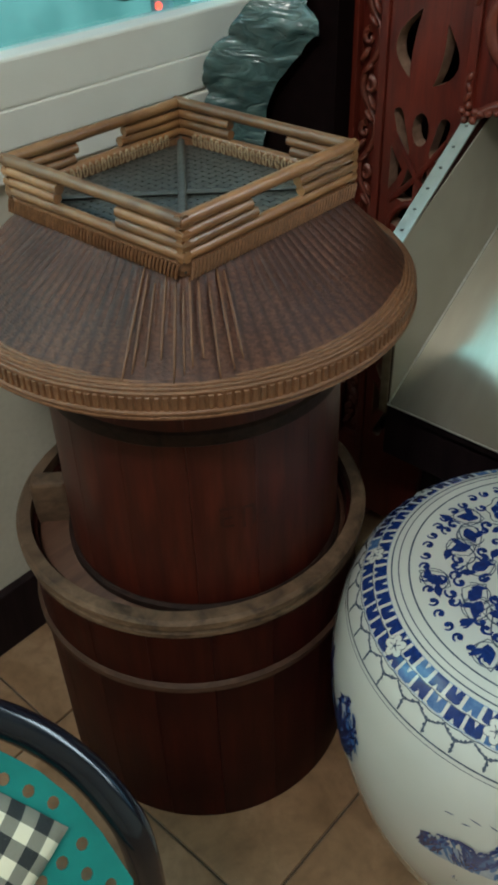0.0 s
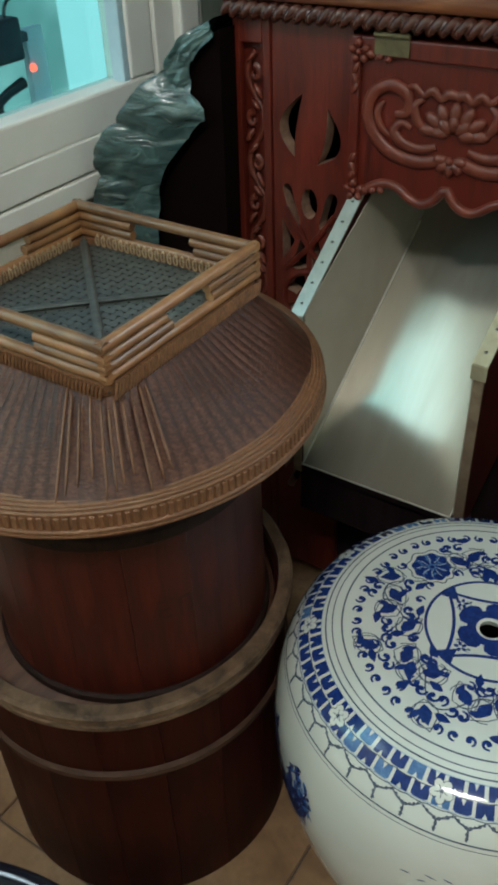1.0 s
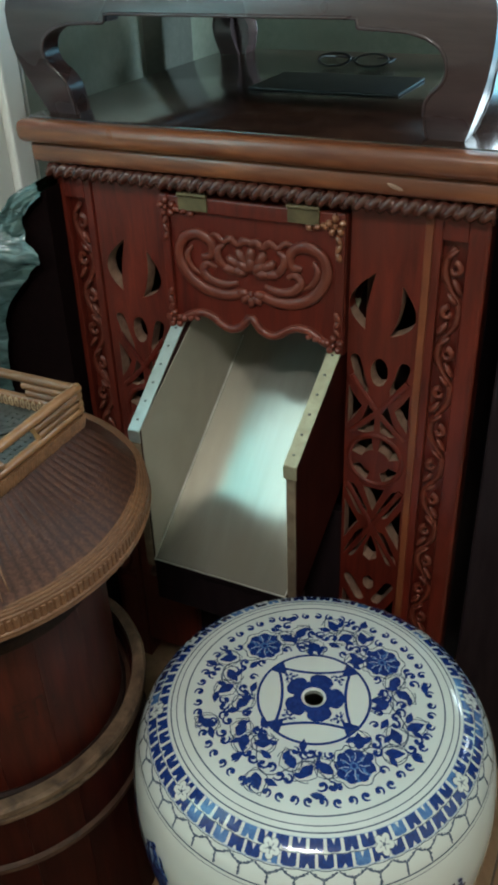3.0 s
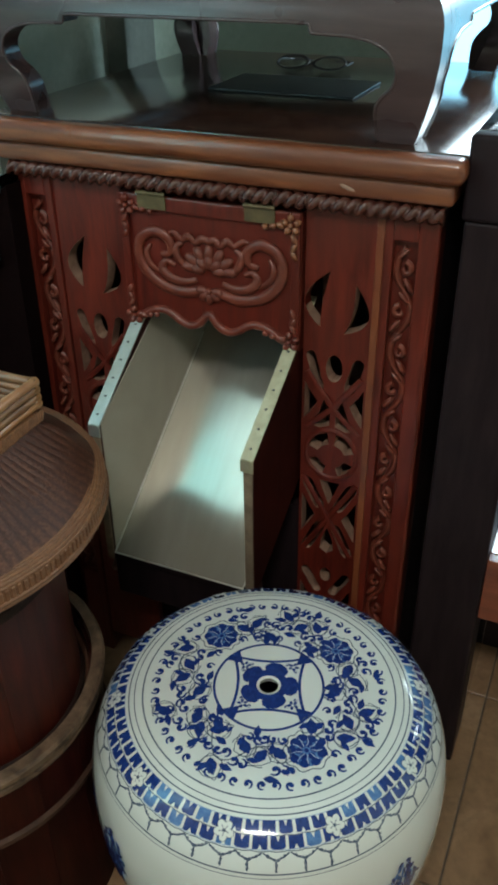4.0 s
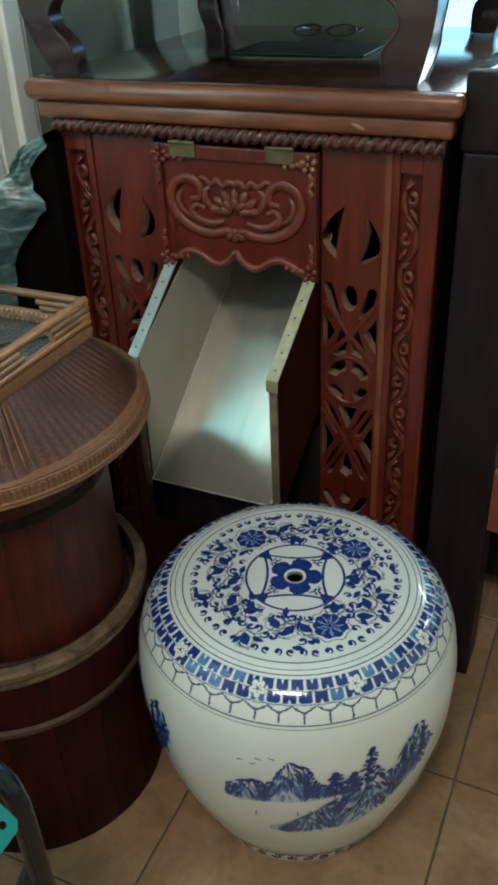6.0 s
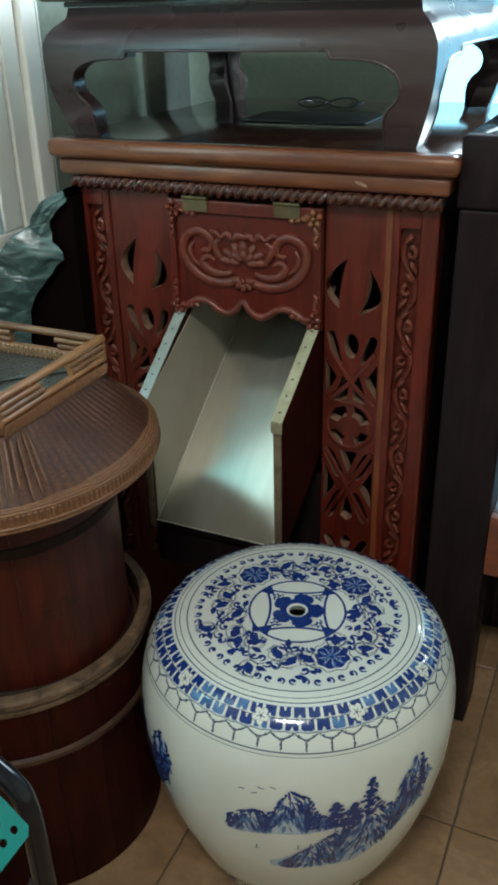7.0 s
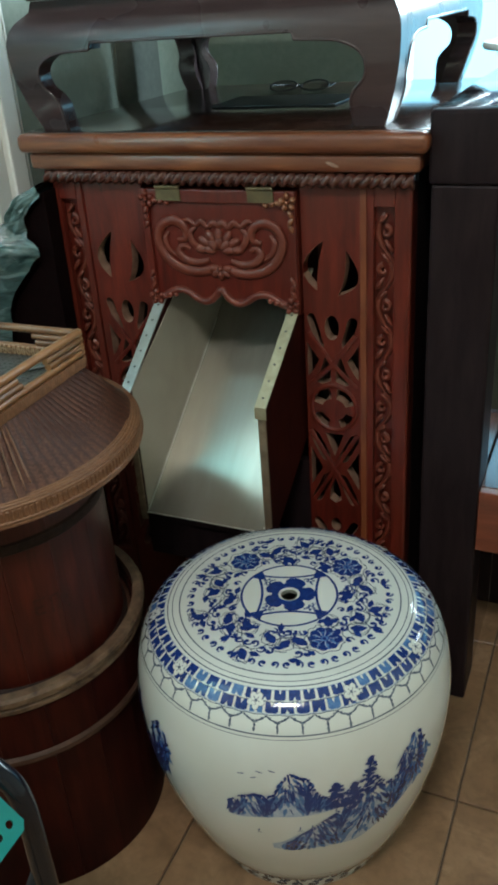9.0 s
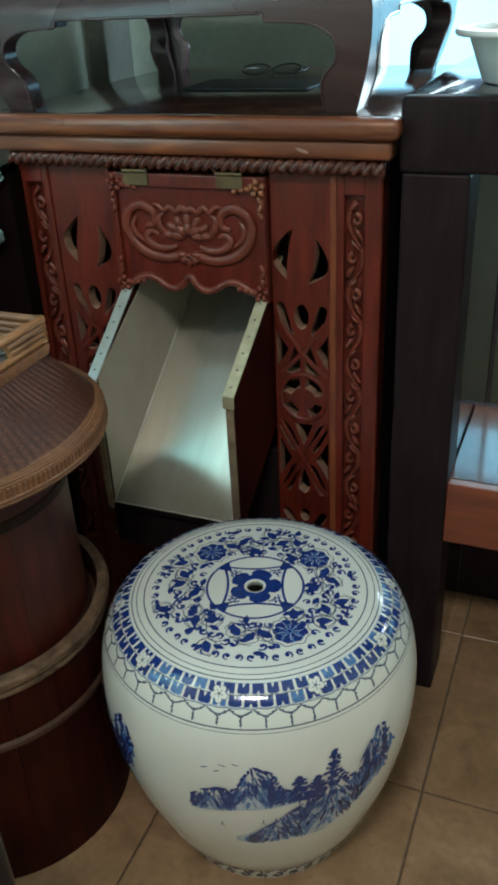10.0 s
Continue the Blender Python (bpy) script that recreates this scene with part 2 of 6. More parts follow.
def weave_material():
    """Fine split-cane weave: rings round the cone crossed by spokes, in object polar coordinates."""
    m, nt, b = nodes_of("fine_cane_weave")
    tc = nt.nodes.new("ShaderNodeTexCoord")
    sep = nt.nodes.new("ShaderNodeSeparateXYZ")
    link(nt, tc.outputs["Object"], sep.inputs[0])
    ang = maths(nt, "ARCTAN2", sep.outputs[1], sep.outputs[0])
    patch = noise_tex(nt, coords(nt), 14.0, 4.0)
    fleck = noise_tex(nt, coords(nt, (1, 1, 1.6)), 240.0, 3.0)
    f = maths(nt, "ADD", maths(nt, "MULTIPLY", patch, 0.45), maths(nt, "MULTIPLY", fleck, 0.55))
    groove = maths(nt, "POWER", maths(nt, "ABSOLUTE", maths(nt, "SINE", maths(nt, "MULTIPLY", ang, 48.0))), 0.5)
    rad = maths(nt, "SQRT", maths(nt, "ADD", maths(nt, "MULTIPLY", sep.outputs[0], sep.outputs[0]), maths(nt, "MULTIPLY", sep.outputs[1], sep.outputs[1])))
    row = maths(nt, "SINE", maths(nt, "MULTIPLY", rad, 2600.0))
    f = maths(nt, "ADD", f, maths(nt, "MULTIPLY", maths(nt, "SUBTRACT", groove, 0.8), 0.24))
    f = maths(nt, "ADD", f, maths(nt, "MULTIPLY", row, 0.012))
    col = ramp(nt, f, [(0.20, (0.022, 0.0078, 0.0050)), (0.46, (0.052, 0.0195, 0.0115)), (0.74, (0.135, 0.057, 0.033))])
    link(nt, col, b.inputs["Base Color"])
    b.inputs["Roughness"].default_value = 0.42
    b.inputs["Specular IOR Level"].default_value = 0.28
    bump(nt, b, maths(nt, "ADD", fleck, maths(nt, "MULTIPLY", row, 0.025)), 0.8, 0.0012)
    return m


CANE = weave_material()


def plastic_bag_material():
    m, nt, b = nodes_of("crumpled_plastic_sheet")
    n = noise_tex(nt, coords(nt, (1, 1, 2.2)), 16.0, 4.0, 0.55, 0.8)
    # base colour runs up to pale teal to paint window sheen between dark creases
    link(nt, ramp(nt, n, [(0.30, (0.016, 0.030, 0.030)), (0.5, (0.052, 0.098, 0.095)), (0.72, (0.12, 0.20, 0.19))]), b.inputs["Base Color"])
    b.inputs["Roughness"].default_value = 0.24
    b.inputs["Specular IOR Level"].default_value = 0.9
    b.inputs["Coat Weight"].default_value = 0.5
    b.inputs["Coat Roughness"].default_value = 0.15
    crease = maths(nt, "ABSOLUTE", maths(nt, "SUBTRACT", noise_tex(nt, coords(nt, (1, 1, 2.4)), 20.0, 3.0, 0.5, 0.6), 0.5))
    bump(nt, b, maths(nt, "POWER", crease, 0.7), 0.55, 0.012)
    return m


BAG = plastic_bag_material()
BLACK_CORE = surface("black_core", (0.0035, 0.0016, 0.0016), (0.0075, 0.0030, 0.0030), 0.9, scale=80, bumps=0.3, spec=0.03)


def gingham_material():
    m, nt, b = nodes_of("gingham_cloth")
    tc = nt.nodes.new("ShaderNodeTexCoord")
    sep = nt.nodes.new("ShaderNodeSeparateXYZ")
    link(nt, tc.outputs["UV"], sep.inputs[0])
    sx = maths(nt, "GREATER_THAN", maths(nt, "FRACT", maths(nt, "MULTIPLY", sep.outputs[0], 1.0)), 0.5)
    sy = maths(nt, "GREATER_THAN", maths(nt, "FRACT", maths(nt, "MULTIPLY", sep.outputs[1], 1.0)), 0.5)
    both = maths(nt, "MULTIPLY", maths(nt, "ADD", sx, sy), 0.5)
    n = noise_tex(nt, coords(nt), 400.0, 2.0)
    f = maths(nt, "ADD", both, maths(nt, "MULTIPLY", maths(nt, "SUBTRACT", n, 0.5), 0.3))
    link(nt, ramp(nt, f, [(0.05, (0.015, 0.018, 0.018)), (0.42, (0.17, 0.165, 0.125)), (0.58, (0.18, 0.175, 0.135)), (0.95, (0.62, 0.58, 0.42))]), b.inputs["Base Color"])
    b.inputs["Roughness"].default_value = 0.9
    bump(nt, b, n, 0.4, 0.001)
    return m


GINGHAM = gingham_material()


def glass_material(name, tint):
    m, nt, b = nodes_of(name)
    b.inputs["Base Color"].default_value = (*tint, 1)
    b.inputs["Roughness"].default_value = 0.02
    b.inputs["Transmission Weight"].default_value = 1.0
    b.inputs["IOR"].default_value = 1.45
    return m


TINT_GLASS = glass_material("tinted_glass", (0.55, 0.92, 0.92))
CLEAR_PLASTIC = glass_material("clear_plastic", (0.93, 0.97, 0.97))


def glow_material(name, colour, strength, second=None, scale=2.0):
    m, nt, b = nodes_of(name)
    e = nt.nodes.new("ShaderNodeEmission")
    e.inputs["Strength"].default_value = strength
    if second:
        link(nt, ramp(nt, noise_tex(nt, coords(nt), scale, 2.0), [(0.3, colour), (0.7, second)]), e.inputs["Color"])
    else:
        e.inputs["Color"].default_value = (*colour, 1)
    link(nt, e.outputs[0], nt.nodes["Material Output"].inputs["Surface"])
    return m


LED = glow_material("red_led", (1.0, 0.05, 0.03), 6.0)
OUT_SIDE = glow_material("outdoor_distance", (0.12, 0.27, 0.26), 1.0, (0.26, 0.48, 0.47), 3.0)
OUT_PALE = glow_material("outdoor_bright_wall", (0.40, 0.74, 0.76), 1.0, (0.48, 0.80, 0.82), 2.0)
OUT_BACK = glow_material("outdoor_daylight", (0.20, 0.58, 0.82), 2.8, (0.28, 0.66, 0.86), 1.5)
LAMP_GLOW = glow_material("lamp_tube_glow", (0.90, 1.0, 0.95), 6.0)


PAINTS = (PORCELAIN_BLUE, PORCELAIN_MID, PORCELAIN_PALE, PORCELAIN_GREY)      # brush marks on the glaze


# ---------------------------------------------------------------- mesh helpers
def thing(name, base, label, category, group="", kind=""):
    ob = new(name)
    ob.location = base
    ob.empty_display_size = 0.05
    return tagged(ob, label, category, group, kind)


def origin_of(ob):
    p = Vector((0, 0, 0))
    while ob is not None:
        p += ob.location
        ob = ob.parent
    return p


def part(name, bm, material, parent=None, label="", smooth=None):
    """Links a bmesh, drawn in world metres, as one mesh object under a thing or a part."""
    me = bpy.data.meshes.new(name)
    if parent is not None:
        bm.transform(Matrix.Translation(-origin_of(parent)))
    bmesh.ops.recalc_face_normals(bm, faces=bm.faces)
    if material in PAINTS:
        middle = Vector((*GC, 0.25)) - origin_of(parent)
        bmesh.ops.reverse_faces(bm, faces=[f for f in bm.faces if f.normal.dot(f.calc_center_median() - middle) < 0])
    bm.to_mesh(me)
    bm.free()
    me.materials.append(material)
    if smooth is not None:
        me.polygons.foreach_set("use_smooth", [True] * len(me.polygons))
        if smooth < 180:
            me.set_sharp_from_angle(angle=radians(smooth))
    if material in PAINTS:
        glaze_normals(me, origin_of(parent))
    ob = new(name, me)
    if parent is not None:
        ob.parent = parent
    if label:
        ob["label"] = label
    return ob


def box(bm, x0, x1, y0, y1, z0, z1, bevel=0.0, seg=2):
    m = Matrix.Translation(((x0 + x1) / 2, (y0 + y1) / 2, (z0 + z1) / 2)) @ Matrix.Diagonal((x1 - x0, y1 - y0, z1 - z0, 1))
    vs = bmesh.ops.create_cube(bm, size=1.0, matrix=m)["verts"]
    if bevel:
        es = list({e for v in vs for e in v.link_edges})
        bmesh.ops.bevel(bm, geom=es, offset=bevel, segments=seg, affect="EDGES", profile=0.5)
    return bm


def boxed(*a, **k):
    return box(bmesh.new(), *a, **k)


def lathe(bm, profile, centre=(0, 0), seg=64, closed=False, wobble=0.0):
    """Turns (r, z) pairs about an upright axis."""
    rings = []
    for k, (r, z) in enumerate(profile):
        ring = []
        for i in range(seg):
            a = 2 * math.pi * i / seg
            rr = r * (1 + wobble * noise.noise((3 * math.cos(a), 3 * math.sin(a), z * 8)))
            ring.append(bm.verts.new((centre[0] + rr * math.cos(a), centre[1] + rr * math.sin(a), z)))
        rings.append(ring)
    n = len(rings)
    for k in range(n if closed else n - 1):
        a, b = rings[k], rings[(k + 1) % n]
        for i in range(seg):
            j = (i + 1) % seg
            bm.faces.new((a[i], a[j], b[j], b[i]))
    return rings


def lathed(*a, **k):
    bm = bmesh.new()
    lathe(bm, *a, **k)
    return bm


def tube(bm, pts, r, seg=8, closed=False, flat=(1, 1, 1), caps=True):
    """A round rod along points; r is one radius or one a point."""
    pts = [Vector(p) for p in pts]
    n = len(pts)
    rs = r if isinstance(r, (list, tuple)) else [r] * n
    rings, up = [], None
    for i, p in enumerate(pts):
        a = pts[(i - 1) % n] if closed or i > 0 else p
        b = pts[(i + 1) % n] if closed or i < n - 1 else p
        d = (b - a).normalized()
        if up is None:
            up = d.orthogonal().normalized()
        up = (up - d * up.dot(d)).normalized()
        side = d.cross(up)
        ring = []
        for k in range(seg):
            t = 2 * math.pi * k / seg
            o = (up * math.cos(t) + side * math.sin(t)) * rs[i]
            ring.append(bm.verts.new(p + Vector((o.x * flat[0], o.y * flat[1], o.z * flat[2]))))
        rings.append(ring)
    for i in range(n if closed else n - 1):
        a, b = rings[i], rings[(i + 1) % n]
        for k in range(seg):
            j = (k + 1) % seg
            bm.faces.new((a[k], a[j], b[j], b[k]))
    if caps and not closed:
        bm.faces.new(rings[0])
        bm.faces.new(rings[-1])
    return bm


def ball(bm, place, size, seg=10, rot=0.0, axis="Y"):
    m = Matrix.Translation(place) @ Matrix.Rotation(rot, 4, axis) @ Matrix.Diagonal((*size, 1))
    bmesh.ops.create_uvsphere(bm, u_segments=seg, v_segments=max(5, seg // 2 + 1), radius=1.0, matrix=m)
    return bm


def fret(bm, outer, holes, y0, y1):
    """A board in the x-z plane between y0 (front) and y1, with holes cut through."""
    edges = []
    for loop in [outer, *holes]:
        vs = [bm.verts.new((x, y0, z)) for x, z in loop]
        edges += [bm.edges.new((vs[i], vs[(i + 1) % len(vs)])) for i in range(len(vs))]
    res = bmesh.ops.triangle_fill(bm, use_beauty=True, use_dissolve=False, edges=edges)
    faces = [g for g in res["geom"] if isinstance(g, bmesh.types.BMFace)]
    ext = bmesh.ops.extrude_face_region(bm, geom=faces)
    vs = [g for g in ext["geom"] if isinstance(g, bmesh.types.BMVert)]
    bmesh.ops.translate(bm, verts=vs, vec=(0, y1 - y0, 0))
    return bm


def ellipse(cx, cz, a, b, rot=0.0, n=14):
    c, s = math.cos(rot), math.sin(rot)
    return [(cx + a * math.cos(t) * c - b * math.sin(t) * s, cz + a * math.cos(t) * s + b * math.sin(t) * c)
            for t in (2 * math.pi * k / n for k in range(n))]


def slot(x0, z0, x1, z1, w, n=5):
    """A long rounded hole between two points."""
    d = Vector((x1 - x0, z1 - z0))
    a = math.atan2(d.y, d.x)
    out = []
    for (cx, cz), st in (((x1, z1), -90), ((x0, z0), 90)):
        for k in range(n):
            t = a + radians(st + 180 * k / (n - 1))
            out.append((cx + w * math.cos(t), cz + w * math.sin(t)))
    return out


def comma(cx, cz, size, flip, rot=0.0, n=10):
    """A curved drop, round below and pointed above."""
    out = []
    for k in range(n + 1):
        t = k / n
        out.append((-0.5 * math.sin(math.pi * t * 0.9) - 0.25 * t * 0, 1.0 - 2.0 * t))
    for k in range(1, n):
        t = 1 - k / n
        out.append((0.55 * math.sin(math.pi * t) * (0.15 + 0.85 * t) - 0.22, 1.0 - 2.0 * t))
    c, s = math.cos(rot), math.sin(rot)
    return [(cx + flip * size * (x * c - z * s), cz + size * (x * s + z * c)) for x, z in out]


def smooth3(pts, per=6):
    out = []
    for i in range(len(pts) - 1):
        p0, p1, p2, p3 = (Vector(pts[max(0, min(len(pts) - 1, i + d))]) for d in (-1, 0, 1, 2))
        for k in range(per):
            t = k / per
            out.append(0.5 * (2 * p1 + (p2 - p0) * t + (2 * p0 - 5 * p1 + 4 * p2 - p3) * t * t + (3 * p1 - p0 - 3 * p2 + p3) * t ** 3))
    out.append(Vector(pts[-1]))
    return out


def crescent(x0, z0, x1, z1, outer, inner, n=9):
    """A moon-shaped hole between two tips; outer and inner are the bulges of its two sides."""
    d = Vector((x1 - x0, z1 - z0))
    nrm = Vector((d.y, -d.x)).normalized()
    out = []
    for bulge, order in ((outer, range(n)), (inner, range(n - 2, 0, -1))):
        for k in order:
            t = k / (n - 1)
            q = Vector((x0, z0)) + d * t + nrm * bulge * 4 * t * (1 - t) * (0.75 + 0.5 * t)
            out.append((q.x, q.y))
    return out


def spiral(cx, cz, r, turns, start, flip=1, n=22, y=0.0, grow=0.12):
    pts = []
    for k in range(n):
        t = k / (n - 1)
        a = start + flip * 2 * math.pi * turns * t
        rr = r * (1 - t) + r * grow * t
        pts.append((cx + rr * math.cos(a), y, cz + rr * math.sin(a)))
    return pts


# ---------------------------------------------------------------- the room
WX, BY = -0.21, 0.95      # inner faces of the window wall and of the back wall
FLOOR_Y0, ROOM_X1, ROOM_Z = -2.9, 2.6, 2.55
WIN_Y0, WIN_Y1, WIN_Z0, WIN_Z1 = -1.25, 0.135, 0.752, 2.12
BW_X0, BW_X1, BW_Z0, BW_Z1 = 0.335, 2.20, 0.80, 2.1


def structure(name, bm, material, label, category, smooth=None):
    return tagged(part(name, bm, material, None, "", smooth), label, category, "", "structure")


floor = structure("floor", boxed(WX - 0.3, ROOM_X1 + 0.2, FLOOR_Y0 - 0.2, BY + 0.2, -0.12, -0.006), GROUT,
                  "tan mottled ceramic tile floor with dark joints", "floor")
bm = bmesh.new()
WALL_SPLIT = 0.213
box(bm, WX - 0.14, WX, FLOOR_Y0, WALL_SPLIT, 0, WIN_Z0)
box(bm, WX - 0.14, WX, FLOOR_Y0, WALL_SPLIT, WIN_Z1, ROOM_Z)
box(bm, WX - 0.14, WX, FLOOR_Y0, WIN_Y0, WIN_Z0, WIN_Z1)
box(bm, WX - 0.14, WX, WIN_Y1, WALL_SPLIT, WIN_Z0, WIN_Z1)
structure("wall_west", bm, WALL_PAINT, "cream painted wall under and beside the window", "wall")
structure("wall_west_corner", boxed(WX - 0.14, WX + 0.004, WALL_SPLIT, BY, 0, ROOM_Z), SHADED_WALL, "grey-green wall in the corner behind the cabinet, darkened for its shade", "wall")
bm = bmesh.new()
box(bm, WX - 0.14, ROOM_X1 + 0.14, BY, BY + 0.14, 0, BW_Z0)
box(bm, WX - 0.14, ROOM_X1 + 0.14, BY, BY + 0.14, BW_Z1, ROOM_Z)
box(bm, WX - 0.14, BW_X0, BY, BY + 0.14, BW_Z0, BW_Z1)
box(bm, BW_X1, ROOM_X1 + 0.14, BY, BY + 0.14, BW_Z0, BW_Z1)
structure("wall_north", bm, SHADED_WALL, "grey-green plastered wall behind the cabinet, darkened for its shade", "wall")
structure("wall_east", boxed(ROOM_X1, ROOM_X1 + 0.14, FLOOR_Y0, BY, 0, ROOM_Z), WALL_PAINT, "plain cream painted wall", "wall")
structure("wall_south", boxed(WX - 0.14, ROOM_X1 + 0.14, FLOOR_Y0 - 0.14, FLOOR_Y0, 0, ROOM_Z), WALL_PAINT, "plain cream painted wall", "wall")
structure("ceiling", boxed(WX - 0.14, ROOM_X1 + 0.14, FLOOR_Y0 - 0.14, BY + 0.14, ROOM_Z, ROOM_Z + 0.1), CEILING, "plain white ceiling", "ceiling")

# white ledges that run below the window
structure("baseboard", boxed(WX, WX + 0.016, FLOOR_Y0, BY, 0.0, 0.115, 0.003), BLACK_WOOD, "dark wooden baseboard along the window wall", "baseboard")
trim = structure("trim", boxed(WX, WX + 0.012, FLOOR_Y0, 0.30, 0.715, 0.748, 0.003), WHITE_FRAME, "white moulded ledge along the wall below the window", "trim")
# dark upright post in the far corner of the window wall
structure("corner_bead", boxed(WX, WX + 0.007, 0.206, 0.212, 0.12, ROOM_Z, 0.002), WHITE_FRAME, "thin pale bead where the wall changes colour", "trim")
structure("wall_post", boxed(WX, WX + 0.05, 0.60, 0.72, 0, ROOM_Z, 0.004), DARK_PLASTER, "dark grey-green upright post against the wall", "post")

# the side window: outer frame, sash, tinted pane
window = thing("window_1", (WX, -0.55, WIN_Z0), "white framed window with teal tinted glass", "window", "", "structure")


def frame_bars(bm, y0, y1, z0, z1, w, x0, x1, bevel):
    box(bm, x0, x1, y0, y1, z0, z0 + w, bevel)
    box(bm, x0, x1, y0, y1, z1 - w, z1, bevel)
    box(bm, x0, x1, y0, y0 + w, z0 + w, z1 - w, bevel)
    box(bm, x0, x1, y1 - w, y1, z0 + w, z1 - w, bevel)
    return bm


part("window_frame", frame_bars(bmesh.new(), WIN_Y0, WIN_Y1, WIN_Z0, WIN_Z1, 0.045, WX - 0.07, WX + 0.010, 0.002), WHITE_FRAME, window)
part("sash", frame_bars(bmesh.new(), WIN_Y0 + 0.045, WIN_Y1 - 0.05, WIN_Z0 + 0.045, WIN_Z1 - 0.05, 0.055, WX - 0.045, WX + 0.0075, 0.004), WHITE_FRAME, window)
bm = bmesh.new()
box(bm, WX - 0.02, WX + 0.004, WIN_Y0 + 0.10, WIN_Y1 - 0.105, WIN_Z0 + 0.075, WIN_Z0 + 0.088, 0.002)
box(bm, WX - 0.02, WX + 0.004, WIN_Y1 - 0.118, WIN_Y1 - 0.105, WIN_Z0 + 0.088, WIN_Z1 - 0.1, 0.002)
part("glazing_bead", bm, BLUE_PLASTIC, window, "pale blue glazing bead")
pane = part("pane", boxed(WX - 0.030, WX - 0.026, WIN_Y0 + 0.10, WIN_Y1 - 0.105, WIN_Z0 + 0.09, WIN_Z1 - 0.1), TINT_GLASS, window, "teal tinted glass pane")
pane.visible_shadow = False
casing = structure("window_casing", boxed(WX, WX + 0.022, WIN_Y1 + 0.004, WIN_Y1 + 0.05, 0.748, WIN_Z1 + 0.06, 0.004), WHITE_FRAME, "white casing strip beside the window", "trim")

# the yard outside it
structure("backdrop", boxed(-2.62, -2.60, -3.2, 3.6, -0.5, 1.25), OUT_SIDE, "dim teal yard seen through the tinted window", "backdrop")
bright = tagged(part("yard_screen", boxed(-0.96, -0.93, 0.650, 0.86, 0.2, 1.2, 0.004), OUT_PALE), "bright pale screen wall outside the window", "screen", "", "structure")

# the back window: bright daylight
window_b = thing("window_2", (1.05, BY, BW_Z0), "bright white framed window with pale daylight behind", "window", "", "structure")
bm = bmesh.new()
for x0, x1, z0, z1 in ((BW_X0, BW_X1, BW_Z0, BW_Z0 + 0.05), (BW_X0, BW_X1, BW_Z1 - 0.05, BW_Z1), (BW_X0, BW_X0 + 0.05, BW_Z0 + 0.05, BW_Z1 - 0.05), (BW_X1 - 0.05, BW_X1, BW_Z0 + 0.05, BW_Z1 - 0.05), (1.25, 1.29, BW_Z0 + 0.05, BW_Z1 - 0.05)):
    box(bm, x0, x1, BY - 0.01, BY + 0.06, z0, z1, 0.004)
part("window_frame", bm, WHITE_FRAME, window_b)
structure("backdrop_day", boxed(-0.2, 3.2, BY + 0.5, BY + 0.52, -0.1, 1.32), OUT_BACK, "pale blue daylight outside the back window", "backdrop")

# ceiling tube lamp
lamp = thing("ceiling_lamp", (0.90, -1.66, ROOM_Z), "white ceiling fitting with two fluorescent tubes", "lamp")
part("housing", boxed(0.55, 1.25, -1.76, -1.56, ROOM_Z - 0.045, ROOM_Z, 0.006), WHITE_FRAME, lamp)
for y in (-1.71, -1.61):
    part("tube", tube(bmesh.new(), [(0.58, y, ROOM_Z - 0.065), (1.22, y, ROOM_Z - 0.065)], 0.014, 10), LAMP_GLOW, lamp)

# ---------------------------------------------------------------- the carved cabinet
CW, CD = 0.622, 0.645
cabinet = thing("carved_cabinet", (CW / 2, 0.3, 0), "reddish carved hardwood cabinet with pierced fretwork panels and rope moulding", "cabinet")

# two-step top with rounded edges
# board wood darkened to carry the dim reflection of the wall behind
part("top", boxed(-0.0415, 0.6495, 0.0062, CD + 0.02, 1.0075, 1.0368, 0.004, 2), TOP_WOOD, cabinet, "polished brown top board, darkened for its dim reflection", 40)
# front strip coloured lighter, for wear and for the light it reflects
bm = boxed(-0.042, 0.650, -0.0285, 0.006, 1.007, 1.037, 0.0115, 5)
for v in bm.verts:
    wear = noise.noise((v.co.x * 6, v.co.y * 30, 1.0))
    v.co.z -= 0.0008 * max(0.0, wear)
part("top_edge", bm, WORN_LIT_EDGE, cabinet, "worn rounded front edge, the light on it put into its orange-brown", 50)
part("cornice", boxed(-0.028, 0.638, -0.016, CD, 0.979, 1.0065, 0.007, 3), WORN_LIT_EDGE, cabinet, "", 40)


part("chip", ball(bmesh.new(), (0.508, -0.0160, 0.991), (0.011, 0.0012, 0.0028), 8, 0.35), SAWN, cabinet, "pale chipped spot on the cornice")


def rope(bm, x0, x1, y, z, r, pitch, strands=3, steps=560, seg=24):
    rings = []
    for i in range(steps + 1):
        x = x0 + (x1 - x0) * i / steps
        ring = []
        for k in range(seg):
            a = 2 * math.pi * k / seg
            ph = strands * (a + 2 * math.pi * x / (pitch * strands) * 1.0)
            rr = r * (0.50 + 0.54 * abs(math.cos(ph / 2)) ** 0.8)
            ring.append(bm.verts.new((x, y + rr * math.cos(a), z + rr * math.sin(a))))
        rings.append(ring)
    for i in range(steps):
        for k in range(seg):
            j = (k + 1) % seg
            bm.faces.new((rings[i][k], rings[i][j], rings[i + 1][j], rings[i + 1][k]))
    bm.faces.new(rings[0])
    bm.faces.new(rings[-1])
    return bm


part("rope_moulding", rope(bmesh.new(), -0.004, 0.628, -0.010, 0.967, 0.0112, 0.0155, 2), ROPE_WOOD, cabinet, "dark twisted rope moulding", 180)

